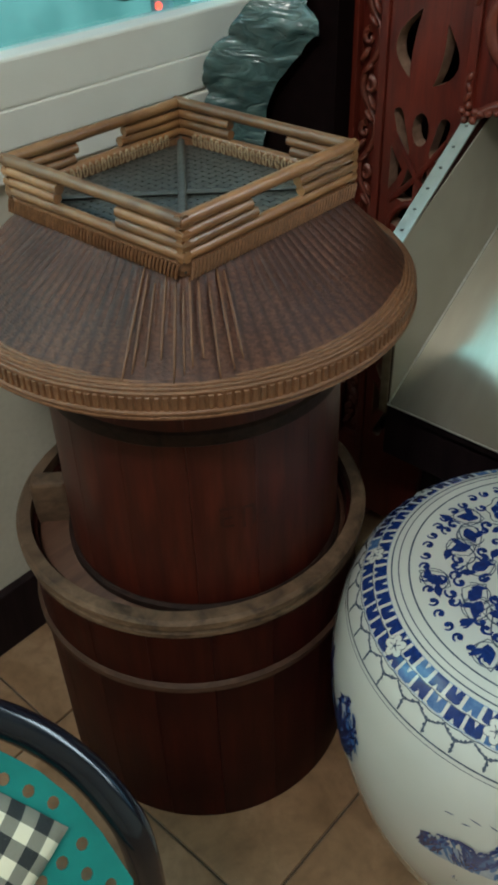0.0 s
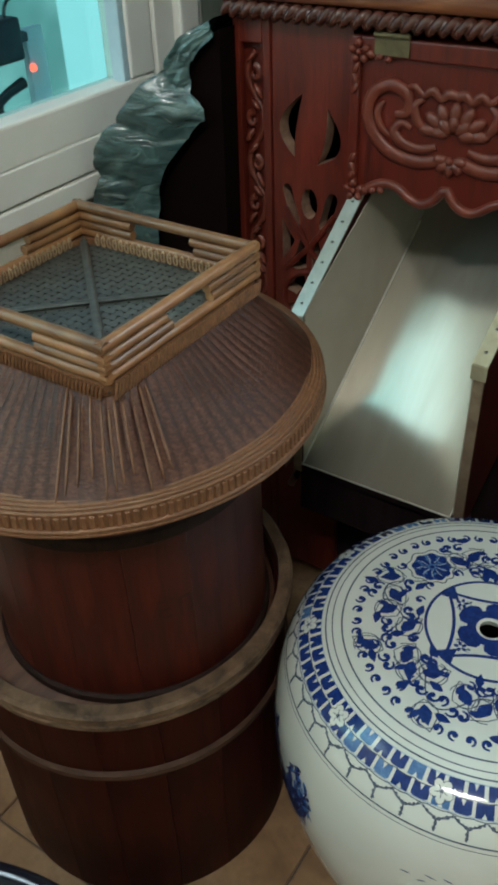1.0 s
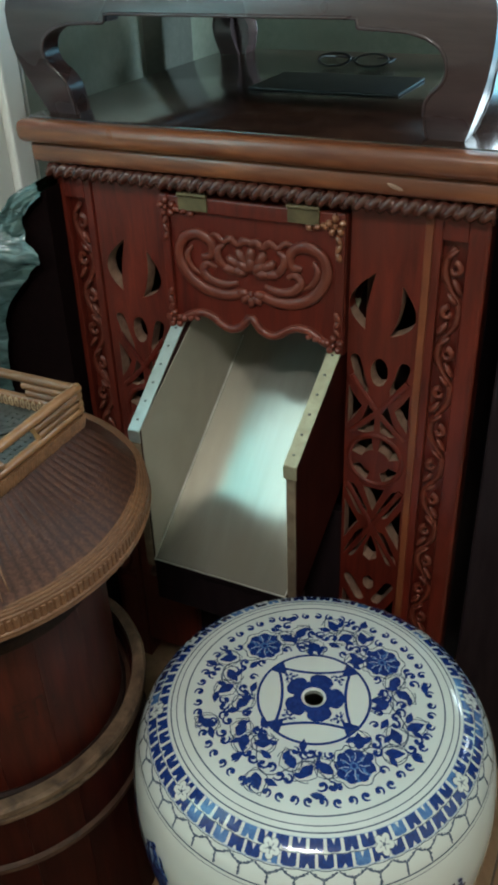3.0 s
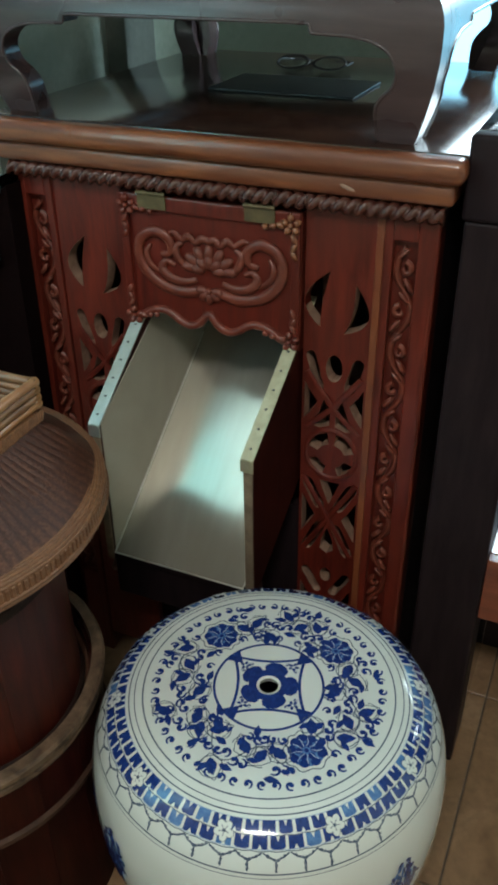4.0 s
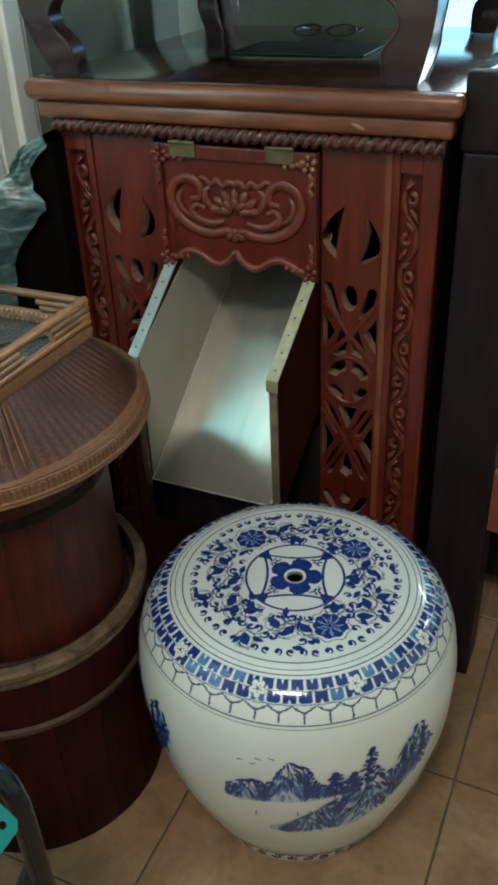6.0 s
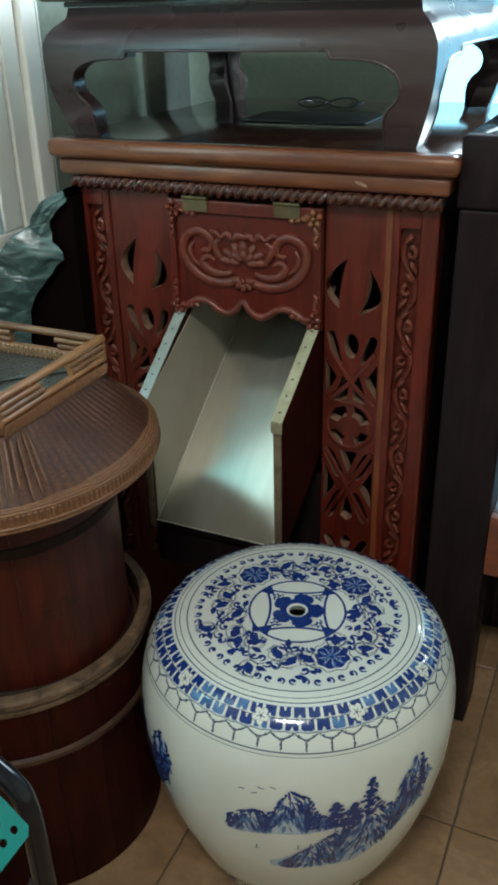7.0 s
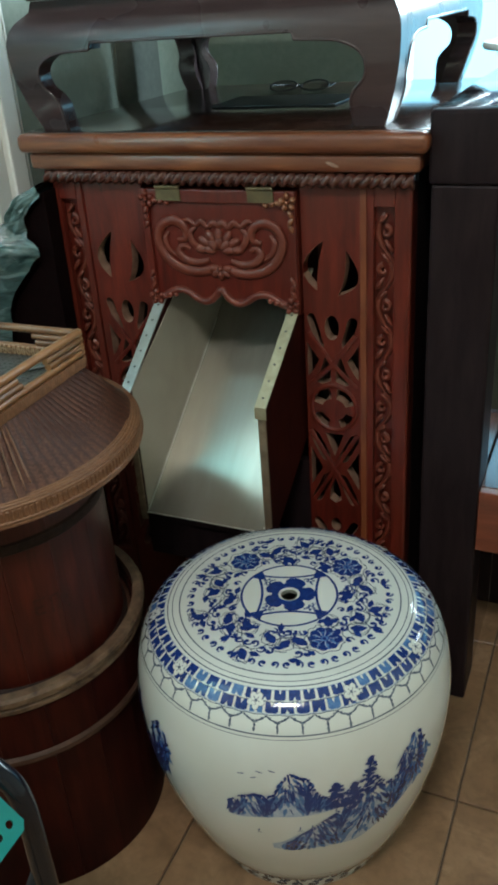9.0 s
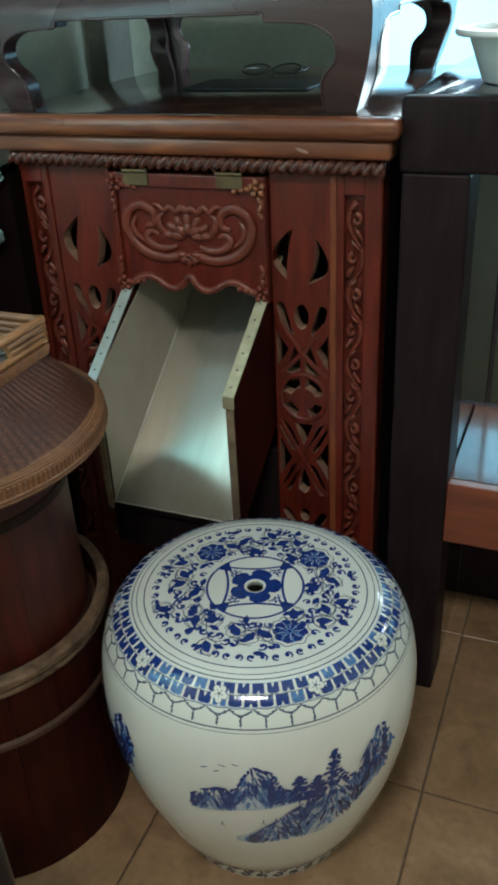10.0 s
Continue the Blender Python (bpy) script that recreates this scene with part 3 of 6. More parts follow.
# carcass: sides, back, bottom, inner dividers
for x0, x1 in ((0.002, 0.020), (0.604, 0.622)):
    part("side_panel", boxed(x0, x1, 0.045, CD, 0.06, 0.978), BLACK_WOOD, cabinet, "dark side board")
part("back_panel", boxed(0.021, 0.603, CD - 0.014, CD - 0.002, 0.06, 0.978), INNER_WOOD, cabinet)
part("bottom_panel", boxed(0.021, 0.603, 0.03, CD - 0.016, 0.06, 0.078), INNER_WOOD, cabinet)
for x in (0.140, 0.452):
    part("divider", boxed(x, x + 0.014, 0.07, CD - 0.02, 0.08, 0.95), INNER_WOOD, cabinet)


def carved_post(x0, x1, recess0, recess1):
    """A corner post with a sunk strip that holds a carved vine."""
    post = part("post", boxed(x0, x1, 0.012, 0.046, 0.0, 0.958, 0.002), RED_WOOD, cabinet)
    for a0, a1, z0, z1 in ((x0, recess0, 0.0, 0.958), (recess1, x1, 0.0, 0.958), (recess0, recess1, 0.928, 0.958), (recess0, recess1, 0.0, 0.20)):
        part("post_strip", boxed(a0, a1, -0.001, 0.0118, z0, z1, 0.0015), RED_WOOD, post)
    vine = bmesh.new()
    mid, half = (recess0 + recess1) / 2, (recess1 - recess0) / 2
    n = 12
    step = (0.918 - 0.215) / n
    for k in range(n):
        zc = 0.918 - step * (k + 0.5)
        f = 1 if k % 2 else -1
        pts = [(mid + f * half * 0.75 * math.sin(math.pi * t), 0.0110, zc + step * (0.5 - t)) for t in (j / 8 for j in range(9))]
        tube(vine, pts, [0.0036 + 0.0020 * math.sin(math.pi * j / 8) for j in range(9)], 8, flat=(1, 0.9, 1))
        sp = spiral(mid - f * half * 0.10, zc + step * 0.02, half * 0.62, 0.85, radians(90), f, 12, 0.005)
        tube(vine, sp, [0.0048 * (1 - 0.5 * j / 11) for j in range(12)], 7, flat=(1, 0.8, 1))
        ball(vine, (mid - f * half * 0.45, 0.005, zc - step * 0.34), (0.0042, 0.005, 0.012), 8, f * 0.6)
        ball(vine, (mid + f * half * 0.15, 0.006, zc + step * 0.36), (0.0036, 0.005, 0.010), 8, -f * 0.8)
    part("carved_vine", vine, CARVED, post, "", 60)
    return post


carved_post(0.0, 0.056, 0.010, 0.044)
carved_post(0.5545, 0.622, 0.5665, 0.598)
part("pale_strip", boxed(0.5455, 0.5555, -0.003, 0.012, 0.0, 0.957, 0.001), EDGE_WOOD, cabinet, "lighter strip beside the post")
part("edge_bead", tube(bmesh.new(), [(0.6185, 0.004, 0.0), (0.6185, 0.004, 0.957)], 0.0055, 10), RED_WOOD, cabinet, "", 60)


def fret_holes(u):
    """The pierced pattern of a panel whose middle is at u: two leaves, tulip, ring and crossed lattice."""
    h = [crescent(u - 0.012, 0.874, u - 0.024, 0.792, 0.028, 0.003, 15), crescent(u + 0.024, 0.860, u + 0.010, 0.786, -0.028, -0.005, 15)]
    h.append(ellipse(u - 0.001, 0.731, 0.0125, 0.0215))
    h.append(slot(u + 0.034, 0.743, u + 0.023, 0.703, 0.0085))
    h.append(slot(u - 0.036, 0.747, u - 0.022, 0.700, 0.0072))
    for s in (-1, 1):
        h.append([(u + s * 0.044, 0.704), (u + s * 0.036, 0.690), (u + s * 0.024, 0.674), (u + s * 0.034, 0.655), (u + s * 0.044, 0.642)])
        h.append([(u + s * 0.013, 0.682), (u + s * 0.0045, 0.660), (u + s * 0.0045, 0.636), (u + s * 0.020, 0.630), (u + s * 0.034, 0.634), (u + s * 0.022, 0.655)])
    for a0, a1 in ((18, 80), (100, 162), (198, 250), (290, 342)):
        arc = [radians(a0 + (a1 - a0) * k / 6) for k in range(7)]
        h.append([(u + 0.0400 * math.cos(a), 0.584 + 0.0395 * math.sin(a)) for a in arc]
                 + [(u + 0.0215 * math.cos(a), 0.584 + 0.0200 * math.sin(a)) for a in reversed(arc)])
    for s in (-1, 1):
        h.append(slot(u + s * 0.035, 0.529, u + s * 0.016, 0.491, 0.0088))
        h.append([(u + s * 0.044, 0.506), (u + s * 0.034, 0.488), (u + s * 0.022, 0.468), (u + s * 0.034, 0.447), (u + s * 0.044, 0.430)])
        h.append(slot(u + s * 0.014, 0.448, u + s * 0.034, 0.404, 0.0088))
    h.append([(u, 0.494), (u + 0.010, 0.520), (u + 0.016, 0.537), (u - 0.016, 0.537), (u - 0.010, 0.520)])
    h.append([(u, 0.448), (u + 0.009, 0.424), (u + 0.011, 0.404), (u, 0.396), (u - 0.011, 0.404), (u - 0.009, 0.424)])
    for s in (-1, 1):
        h.append(slot(u + s * 0.034, 0.352, u + s * 0.014, 0.316, 0.0075))
        h.append([(u + s * 0.043, 0.325), (u + s * 0.022, 0.288), (u + s * 0.043, 0.255)])
        h.append(slot(u + s * 0.014, 0.268, u + s * 0.032, 0.225, 0.0070))
    h.append(ellipse(u, 0.350, 0.009, 0.014))
    return h


def fret_panel(x0, x1):
    u = (x0 + x1) / 2
    bm = fret(bmesh.new(), [(x0, 0.05), (x1, 0.05), (x1, 0.957), (x0, 0.957)], fret_holes(u), 0.003, 0.025)
    ob = part("fretwork_panel", bm, RED_WOOD, cabinet, "pierced fretwork panel with pale sawn edges")
    ob.data.materials.append(SAWN)
    for f in ob.data.polygons:
        cx = sum(ob.data.vertices[i].co.x for i in f.vertices) / len(f.vertices) + origin_of(cabinet).x
        if abs(f.normal.y) < 0.5 and x0 + 0.002 < cx < x1 - 0.002:
            f.material_index = 1
    return ob


fret_panel(0.057, 0.171)
fret_panel(0.449, 0.545)
# thin ribs of the lattice, raised on the panels
for u in (0.114, 0.497):
    bm = bmesh.new()
    for s in (-1, 1):
        tube(bm, [(u + s * 0.040, 0.002, 0.722), (u, 0.001, 0.668), (u - s * 0.040, 0.002, 0.628)], 0.0045, 6, flat=(1, 0.6, 1))
        tube(bm, [(u + s * 0.042, 0.002, 0.540), (u, 0.001, 0.468), (u - s * 0.040, 0.002, 0.398)], 0.0045, 6, flat=(1, 0.6, 1))
    tube(bm, [(u + 0.040 * math.cos(radians(a)), 0.002, 0.587 + 0.042 * math.sin(radians(a))) for a in range(0, 360, 15)], 0.004, 6, closed=True, flat=(1, 0.6, 1))
    part("lattice_rib", bm, RED_WOOD, cabinet, "", 60)

# the hinged flap: wavy lower edge, sunk field, scrolls, lotus and corner flowers
FX0, FX1, FZ1 = 0.1735, 0.4465, 0.950


def flap_edge(t):
    """Height of the flap's wavy lower edge, t from 0 to 1 across it: a cusp between two lobes, then a rise."""
    s = abs(t - 0.49) * 2
    knots = ((0.0, 0.027), (0.04, 0.019), (0.10, 0.009), (0.18, 0.002), (0.28, 0.0), (0.38, 0.005), (0.48, 0.014), (0.58, 0.019), (0.70, 0.018), (0.80, 0.012), (0.90, 0.004), (1.05, 0.0))
    return 0.7575 + float(np.interp(s, [k[0] for k in knots], [k[1] for k in knots]))


edge_pts = [(FX0 + 0.014 + (FX1 - FX0 - 0.028) * k / 44, flap_edge(k / 44)) for k in range(45)]
bm = fret(bmesh.new(), [(FX0, 0.752), (FX0 + 0.013, 0.752), *edge_pts, (FX1 - 0.013, 0.752), (FX1, 0.752), (FX1, FZ1), (FX0, FZ1)], [], -0.004, 0.012)
flap = part("flap", bm, RED_WOOD, cabinet, "carved flap with a wavy lower edge")
bm = bmesh.new()
box(bm, FX0 + 0.001, FX0 + 0.014, -0.010, -0.0035, 0.752, FZ1, 0.002)
box(bm, FX1 - 0.014, FX1 - 0.001, -0.010, -0.0035, 0.752, FZ1, 0.002)
box(bm, FX0 + 0.014, FX1 - 0.014, -0.010, -0.0035, 0.929, FZ1, 0.002)
part("flap_frame", bm, RED_WOOD, flap)
part("wavy_border", tube(bmesh.new(), [(x, -0.006, z + 0.006) for x, z in edge_pts], 0.0062, 8), CARVED, flap, "", 60)
FXM = (FX0 + FX1) / 2
def scroll(s, pts, thick, y=-0.0050, flat=0.62):
    path = smooth3([(FXM + s * x, y - 0.002 * math.sin(math.pi * k / (len(pts) - 1)), z) for k, (x, z) in enumerate(pts)], 5)
    n = len(path)
    bm = tube(bmesh.new(), path, [float(np.interp(k / (n - 1), [j / (len(thick) - 1) for j in range(len(thick))], thick)) for k in range(n)], 10, flat=(1, flat, 1))
    part("scroll", bm, CARVED, flap, "", 60)


for s in (-1, 1):
    # great scroll that sweeps out, up and curls back in
    scroll(s, [(0.012, 0.822), (0.040, 0.815), (0.075, 0.821), (0.100, 0.840), (0.111, 0.866), (0.103, 0.890), (0.080, 0.900), (0.060, 0.889), (0.060, 0.871), (0.075, 0.867)], [0.0075, 0.0085, 0.0085, 0.0075, 0.0085, 0.0065, 0.0045])
    # inner leaf scrolls
    scroll(s, [(0.020, 0.836), (0.040, 0.831), (0.062, 0.835), (0.074, 0.848), (0.066, 0.858), (0.054, 0.853)], [0.004, 0.0065, 0.0070, 0.0055, 0.0035])
    scroll(s, [(0.030, 0.850), (0.046, 0.864), (0.050, 0.880), (0.040, 0.888)], [0.003, 0.0060, 0.0055, 0.0030])
    scroll(s, [(0.074, 0.838), (0.092, 0.850), (0.098, 0.868), (0.090, 0.880)], [0.002, 0.0048, 0.0048, 0.0022])
    # ruffled leaf edge above
    scroll(s, [(0.0, 0.894), (0.010, 0.897), (0.019, 0.891), (0.029, 0.899), (0.040, 0.893), (0.052, 0.901), (0.062, 0.898)], [0.0055, 0.0060, 0.0045, 0.0055, 0.0040, 0.0042, 0.0025])
for row, (cnt, rad, zc, ln) in enumerate(((7, 0.026, 0.852, 0.014), (5, 0.014, 0.852, 0.012))):
    for k in range(cnt):
        a = radians(5 + 170 * k / (cnt - 1))
        part("petal", ball(bmesh.new(), (FXM + rad * math.cos(a) * 1.2, -0.005 - 0.0015 * row, zc + rad * math.sin(a) * 0.95), (ln, 0.006, 0.0075), 10, -a), CARVED, flap, "", 60)
for k in range(5):
    a = radians(180 + 180 * k / 4)
    part("petal", ball(bmesh.new(), (FXM + 0.012 * math.cos(a), -0.007, 0.823 + 0.011 * math.sin(a)), (0.010, 0.006, 0.0062), 10, -a), CARVED, flap, "", 60)
part("flower_heart", ball(bmesh.new(), (FXM, -0.009, 0.823), (0.005, 0.006, 0.005), 10), CARVED, flap, "", 60)


def blossom(cx, cz, r, petals=5):
    bm = bmesh.new()
    for k in range(petals):
        a = 2 * math.pi * k / petals + 0.4
        ball(bm, (cx + r * math.cos(a), -0.011, cz + r * math.sin(a)), (r * 0.62, 0.005, r * 0.5), 8, -a)
    ball(bm, (cx, -0.014, cz), (r * 0.4, 0.004, r * 0.4), 8)
    return bm


for s, x in ((1, FX0), (-1, FX1)):
    for z, bud in ((0.934, -1), (0.768, 1)):
        bm = blossom(x + s * 0.013, z, 0.0095)
        for k in range(3):
            ball(bm, (x + s * 0.009, -0.0105, z + bud * (0.019 + 0.011 * k)), (0.0042, 0.004, 0.008), 8, s * 0.5 * (-1) ** k)
            ball(bm, (x + s * (0.028 + 0.011 * k), -0.0105, z + bud * (0.002 + 0.002 * k)), (0.007 - 0.001 * k, 0.004, 0.0042), 8, 0.4 * (-1) ** k)
        part("corner_blossom", bm, CARVED if (s, bud) != (-1, -1) else LIT_CARVING, flap, "", 60)
for x in (0.228, 0.389):
    hinge = part("hinge", boxed(x - 0.022, x + 0.022, -0.0125, -0.0095, 0.932, 0.954, 0.0008), BRASS, flap, "dull brass butt hinge")
    part("hinge_pin", tube(bmesh.new(), [(x - 0.022, -0.013, 0.954), (x + 0.022, -0.013, 0.954)], 0.003, 8), BRASS, hinge)

# ---------------------------------------------------------------- the steel-lined chute that runs out under the flap
SK = 0.115          # sideways skew of the chute as it comes forward


def slanted(bm):
    for v in bm.verts:
        v.co.x += SK * v.co.y
    return bm


def rail_z(y):
    return 0.763 + 0.94 * y


def bed_z(y):
    return 0.405 + 0.97 * (y + 0.126)


chute = thing("steel_chute", (0.30, -0.02, 0.40), "open wooden chute lined with galvanised steel sloping out of the cabinet", "chute")
YF, YB = -0.128, 0.24


def side_wall(x0, x1, y0, y1, drop=0.0):
    bm = bmesh.new()
    pts = [(y0, bed_z(y0) - 0.02 + drop), (y1, bed_z(y1) - 0.02 + drop), (y1, min(rail_z(y1), 0.93)), (y0, rail_z(y0))]
    a = [bm.verts.new((x0, y, z)) for y, z in pts]
    b = [bm.verts.new((x1, y, z)) for y, z in pts]
    bm.faces.new(a)
    bm.faces.new(b[::-1])
    for i in range(4):
        j = (i + 1) % 4
        bm.faces.new((a[i], b[i], b[j], a[j]))
    return slanted(bm)


XL, XR = 0.182, 0.442
for x0, x1 in ((XL, XL + 0.014), (XR - 0.014, XR)):
    wall = part("side_board", side_wall(x0, x1, YF, 0.17), TUB_WOOD, chute, "dark stained side board with raw front edge")
    rawb = bmesh.new()
    box(rawb, x0 + 0.0005, x1 - 0.0005, YF - 0.003, YF - 0.0003, bed_z(YF) - 0.02, rail_z(YF) - 0.004, 0.001)
    part("raw_edge", slanted(rawb), RAW_EDGE, wall, "raw scuffed board edge")
    cap = bmesh.new()
    n = 2
    y0, y1 = YF - 0.006, 0.05
    vs = []
    for y in (y0, y1):
        for x, dz in ((x0 - 0.002, 0.001), (x1 + 0.003, 0.001), (x1 + 0.003, 0.0045), (x0 - 0.002, 0.0045)):
            vs.append(cap.verts.new((x, y, rail_z(y) + dz)))
    for f in ((0, 1, 2, 3), (7, 6, 5, 4), (0, 4, 5, 1), (1, 5, 6, 2), (2, 6, 7, 3), (3, 7, 4, 0)):
        cap.faces.new([vs[i] for i in f])
    box(cap, x0 - 0.002, x1 + 0.003, y0 - 0.001, y0 + 0.001, rail_z(y0) - 0.016, rail_z(y0) + 0.003)
    rail = part("rail_cap", slanted(cap), STEEL_EDGE if x0 < 0.3 else WARM_STEEL_EDGE, chute, "riveted bright steel edge strip" if x0 < 0.3 else "riveted steel edge strip with a warm reflection in its colour")
    for k in range(7):
        y = YF + 0.006 + 0.0215 * k
        bm = bmesh.new()
        ball(bm, ((x0 + x1) / 2, y, rail_z(y) + 0.005), (0.0023, 0.0023, 0.0014), 8)
        part("rivet", slanted(bm), RIVET, rail, "", 60)
# lining sheets: two walls and the bed
for x0, x1 in ((XL + 0.0145, XL + 0.0160), (XR - 0.0160, XR - 0.0145)):
    part("lining_wall", side_wall(x0, x1, YF + 0.001, YB, 0.016), STEEL_DULL, chute, "galvanised steel lining")
bm = bmesh.new()
cols, rows_ = 14, 24
grid = []
for i in range(rows_ + 1):
    y = YF - 0.004 + (YB - YF) * i / rows_
    grid.append([])
    for j in range(cols + 1):
        x = XL + 0.016 + (XR - XL - 0.032) * j / cols
        dent = 0.0004 * noise.noise((x * 9, y * 7, 3.0))
        grid[-1].append(bm.verts.new((x, y, bed_z(y) + 0.002 + dent)))
for i in range(rows_):
    for j in range(cols):
        bm.faces.new((grid[i][j], grid[i][j + 1], grid[i + 1][j + 1], grid[i + 1][j]))
# thin bright beads added to draw the lit line along each fold
for x, side in ((XL + 0.0172, "left"), (XR - 0.0172, "right")):
    fold = tube(bmesh.new(), [(x, y, bed_z(y) + 0.0022) for y in (YF - 0.003, -0.06, 0.0, 0.07, 0.15)], 0.0013 if side == "left" else 0.0008, 6)
    part("lining_fold", slanted(fold), STEEL_EDGE, chute, "bent edge of the lining, its lit line drawn as a bright bead")
part("lip", slanted(tube(bmesh.new(), [(XL + 0.016, YF - 0.0045, bed_z(YF - 0.0045) + 0.002), (XR - 0.016, YF - 0.0045, bed_z(YF - 0.0045) + 0.002)], 0.0014, 6)), STEEL_EDGE, chute, "rolled front lip")
part("lining_bed", slanted(bm), STEEL, chute, "galvanised steel bed, slightly dented", 180)
bm = bmesh.new()
vs = []
for y in (YF + 0.001, YB):
    for x, dz in ((XL + 0.014, -0.018), (XR - 0.014, -0.018), (XR - 0.014, -0.002), (XL + 0.014, -0.002)):
        vs.append(bm.verts.new((x, y, bed_z(y) + dz)))
for f in ((0, 1, 2, 3), (7, 6, 5, 4), (0, 4, 5, 1), (1, 5, 6, 2), (2, 6, 7, 3), (3, 7, 4, 0)):
    bm.faces.new([vs[i] for i in f])
part("bed_board", slanted(bm), BLACK_WOOD, chute)
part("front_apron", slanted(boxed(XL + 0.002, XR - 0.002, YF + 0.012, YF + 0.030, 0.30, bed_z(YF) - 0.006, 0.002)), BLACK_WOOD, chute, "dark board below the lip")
# lower middle of the cabinet: black-brown wood carries the shade under the chute
part("lower_panel", boxed(0.1725, 0.4475, 0.012, 0.030, 0.05, 0.470), BLACK_WOOD, cabinet, "lower panel darkened for the shade under the chute")

# ---------------------------------------------------------------- the low stand on the cabinet
SXC, SXH, SYC, SYH, SZ0, SZ1 = 0.2775, 0.3248, 0.3265, 0.3235, 1.037, 1.230
ST = 0.036                       # thickness of its legs and aprons
stand = thing("altar_stand", (SXC, SYC, SZ0), "low dark brown wooden stand with curled legs and a cusped apron", "stand")


def stand_inset(z):
    """How far the rounded shoulder and the foot draw back from the widest line."""
    return float(np.interp(z, [1.037, 1.060, 1.086, 1.121, 1.150, 1.172, 1.184, 1.195, 1.205, 1.213, 1.230], [0.028, 0.019, 0.011, 0.002, 0.0, 0.0, 0.003, 0.009, 0.018, 0.031, 0.035]))


def stand_opening(half):
    """One half of the cusped opening, from the foot up to the middle; x counts from the middle."""
    foot = smooth3([(-half + 0.074, 1.037), (-half + 0.076, 1.060), (-half + 0.075, 1.078), (-half + 0.068, 1.0905), (-half + 0.054, 1.105), (-half + 0.051, 1.124),
                    (-half + 0.062, 1.142), (-half + 0.094, 1.1545), (-half + 0.153, 1.1578)], 4)
    return [(p.x, p.y) for p in foot] + [(-half + 0.1545, 1.1590), (-half + 0.1565, 1.1672), (-half + 0.165, 1.1682)]


def stand_side(half, cut_back):
    """A side of the stand, standing in x-z about its middle, with its front at y = 0; cut_back leaves room for the boards it butts against."""
    inner = stand_opening(half)
    levels = [1.037, 1.05, 1.07, 1.09, 1.11, 1.13, 1.15, 1.17, 1.18, 1.19, 1.20, 1.208, 1.215, SZ1]
    outer = [(-half + stand_inset(z) + cut_back, z) for z in levels]
    loop = inner + [(-x, z) for x, z in reversed(inner)] + [(-x, z) for x, z in outer] + list(reversed(outer))
    bm = fret(bmesh.new(), loop, [], 0.0, ST)
    for k in range(19):
        bmesh.ops.bisect_plane(bm, geom=list(bm.verts) + list(bm.edges) + list(bm.faces), plane_co=(0, 0, 1.045 + 0.0097 * k), plane_no=(0, 0, 1))
    for v in bm.verts:
        v.co.y += stand_inset(v.co.z)
    return bm


# Bead added to draw the pale highlight along the opening's bevelled edge.
def stand_edge_glint(half):
    inner = stand_opening(half)
    path = inner + [(-x, z) for x, z in reversed(inner)]
    return tube(bmesh.new(), [(x, stand_inset(z) + 0.0006, z) for x, z in path], 0.0024, 6)


for name, half, reach, turn, cut_back in (("front_apron", SXH, SYH, 0, 0.0), ("back_apron", SXH, SYH, 180, 0.0), ("side_apron", SYH, SXH, 90, ST + 0.0006), ("side_apron", SYH, SXH, -90, ST + 0.0006)):
    place = Matrix.Translation((SXC, SYC, 0)) @ Matrix.Rotation(radians(turn), 4, "Z") @ Matrix.Translation((0, -reach, 0))
    bm = stand_side(half, cut_back)
    bm.transform(place)
    apron = part(name, bm, STAND_WOOD, stand, "", 35)
    bm = stand_edge_glint(half)
    bm.transform(place)
    part("edge_bead", bm, STAND_WOOD, apron, "", 180)
bm = bmesh.new()
box(bm, SXC - SXH + 0.030, SXC + SXH - 0.030, SYC - SYH + 0.030, SYC + SYH - 0.030, SZ1 + 0.0005, SZ1 + 0.008, 0.002)
box(bm, SXC - SXH - 0.002, SXC + SXH + 0.002, SYC - SYH - 0.002, SYC + SYH + 0.002, SZ1 + 0.0085, SZ1 + 0.034, 0.010, 3)
part("stand_top", bm, STAND_WOOD, stand, "", 40)

# ---------------------------------------------------------------- the lower tub, the bucket on it and the cane lid
TC = (0.101, -0.440)


def stave(bm, c, a0, a1, prof_out, thick, sub=6):
    """One upright board of a round vessel between two angles."""
    cols = []
    for i in range(sub + 1):
        a = a0 + (a1 - a0) * i / sub
        col = [(r, z) for r, z in prof_out] + [(r - thick, z) for r, z in reversed(prof_out)]
        cols.append([bm.verts.new((c[0] + r * math.cos(a), c[1] + r * math.sin(a), z)) for r, z in col])
    n = len(cols[0])
    for i in range(sub):
        for k in range(n):
            j = (k + 1) % n
            bm.faces.new((cols[i][k], cols[i + 1][k], cols[i + 1][j], cols[i][j]))
    bm.faces.new(cols[0])
    bm.faces.new(cols[-1][::-1])
    return bm


def staves(parent, c, count, prof, thick, material):
    first = None
    for k in range(count):
        if first is None:
            w = 2 * math.pi / count
            first = part("stave", stave(bmesh.new(), c, 0.0012, w - 0.0012, prof, thick), material, parent, "", 50)
        else:
            ob = new("stave", first.data)
            ob.parent = parent
            ob.rotation_euler = (0, 0, 2 * math.pi * k / count)


def ring_band(c, r0, r1, z0, z1, seg=96, soft=0.003, wobble=0.0):
    return lathed([(r0, z0), (r1 - soft, z0), (r1, z0 + soft), (r1, z1 - soft), (r1 - soft, z1), (r0, z1)], c, seg, closed=True, wobble=wobble)


tub = thing("wooden_tub", (*TC, 0), "low round stained wooden tub with a pale worn rim and lid", "tub")
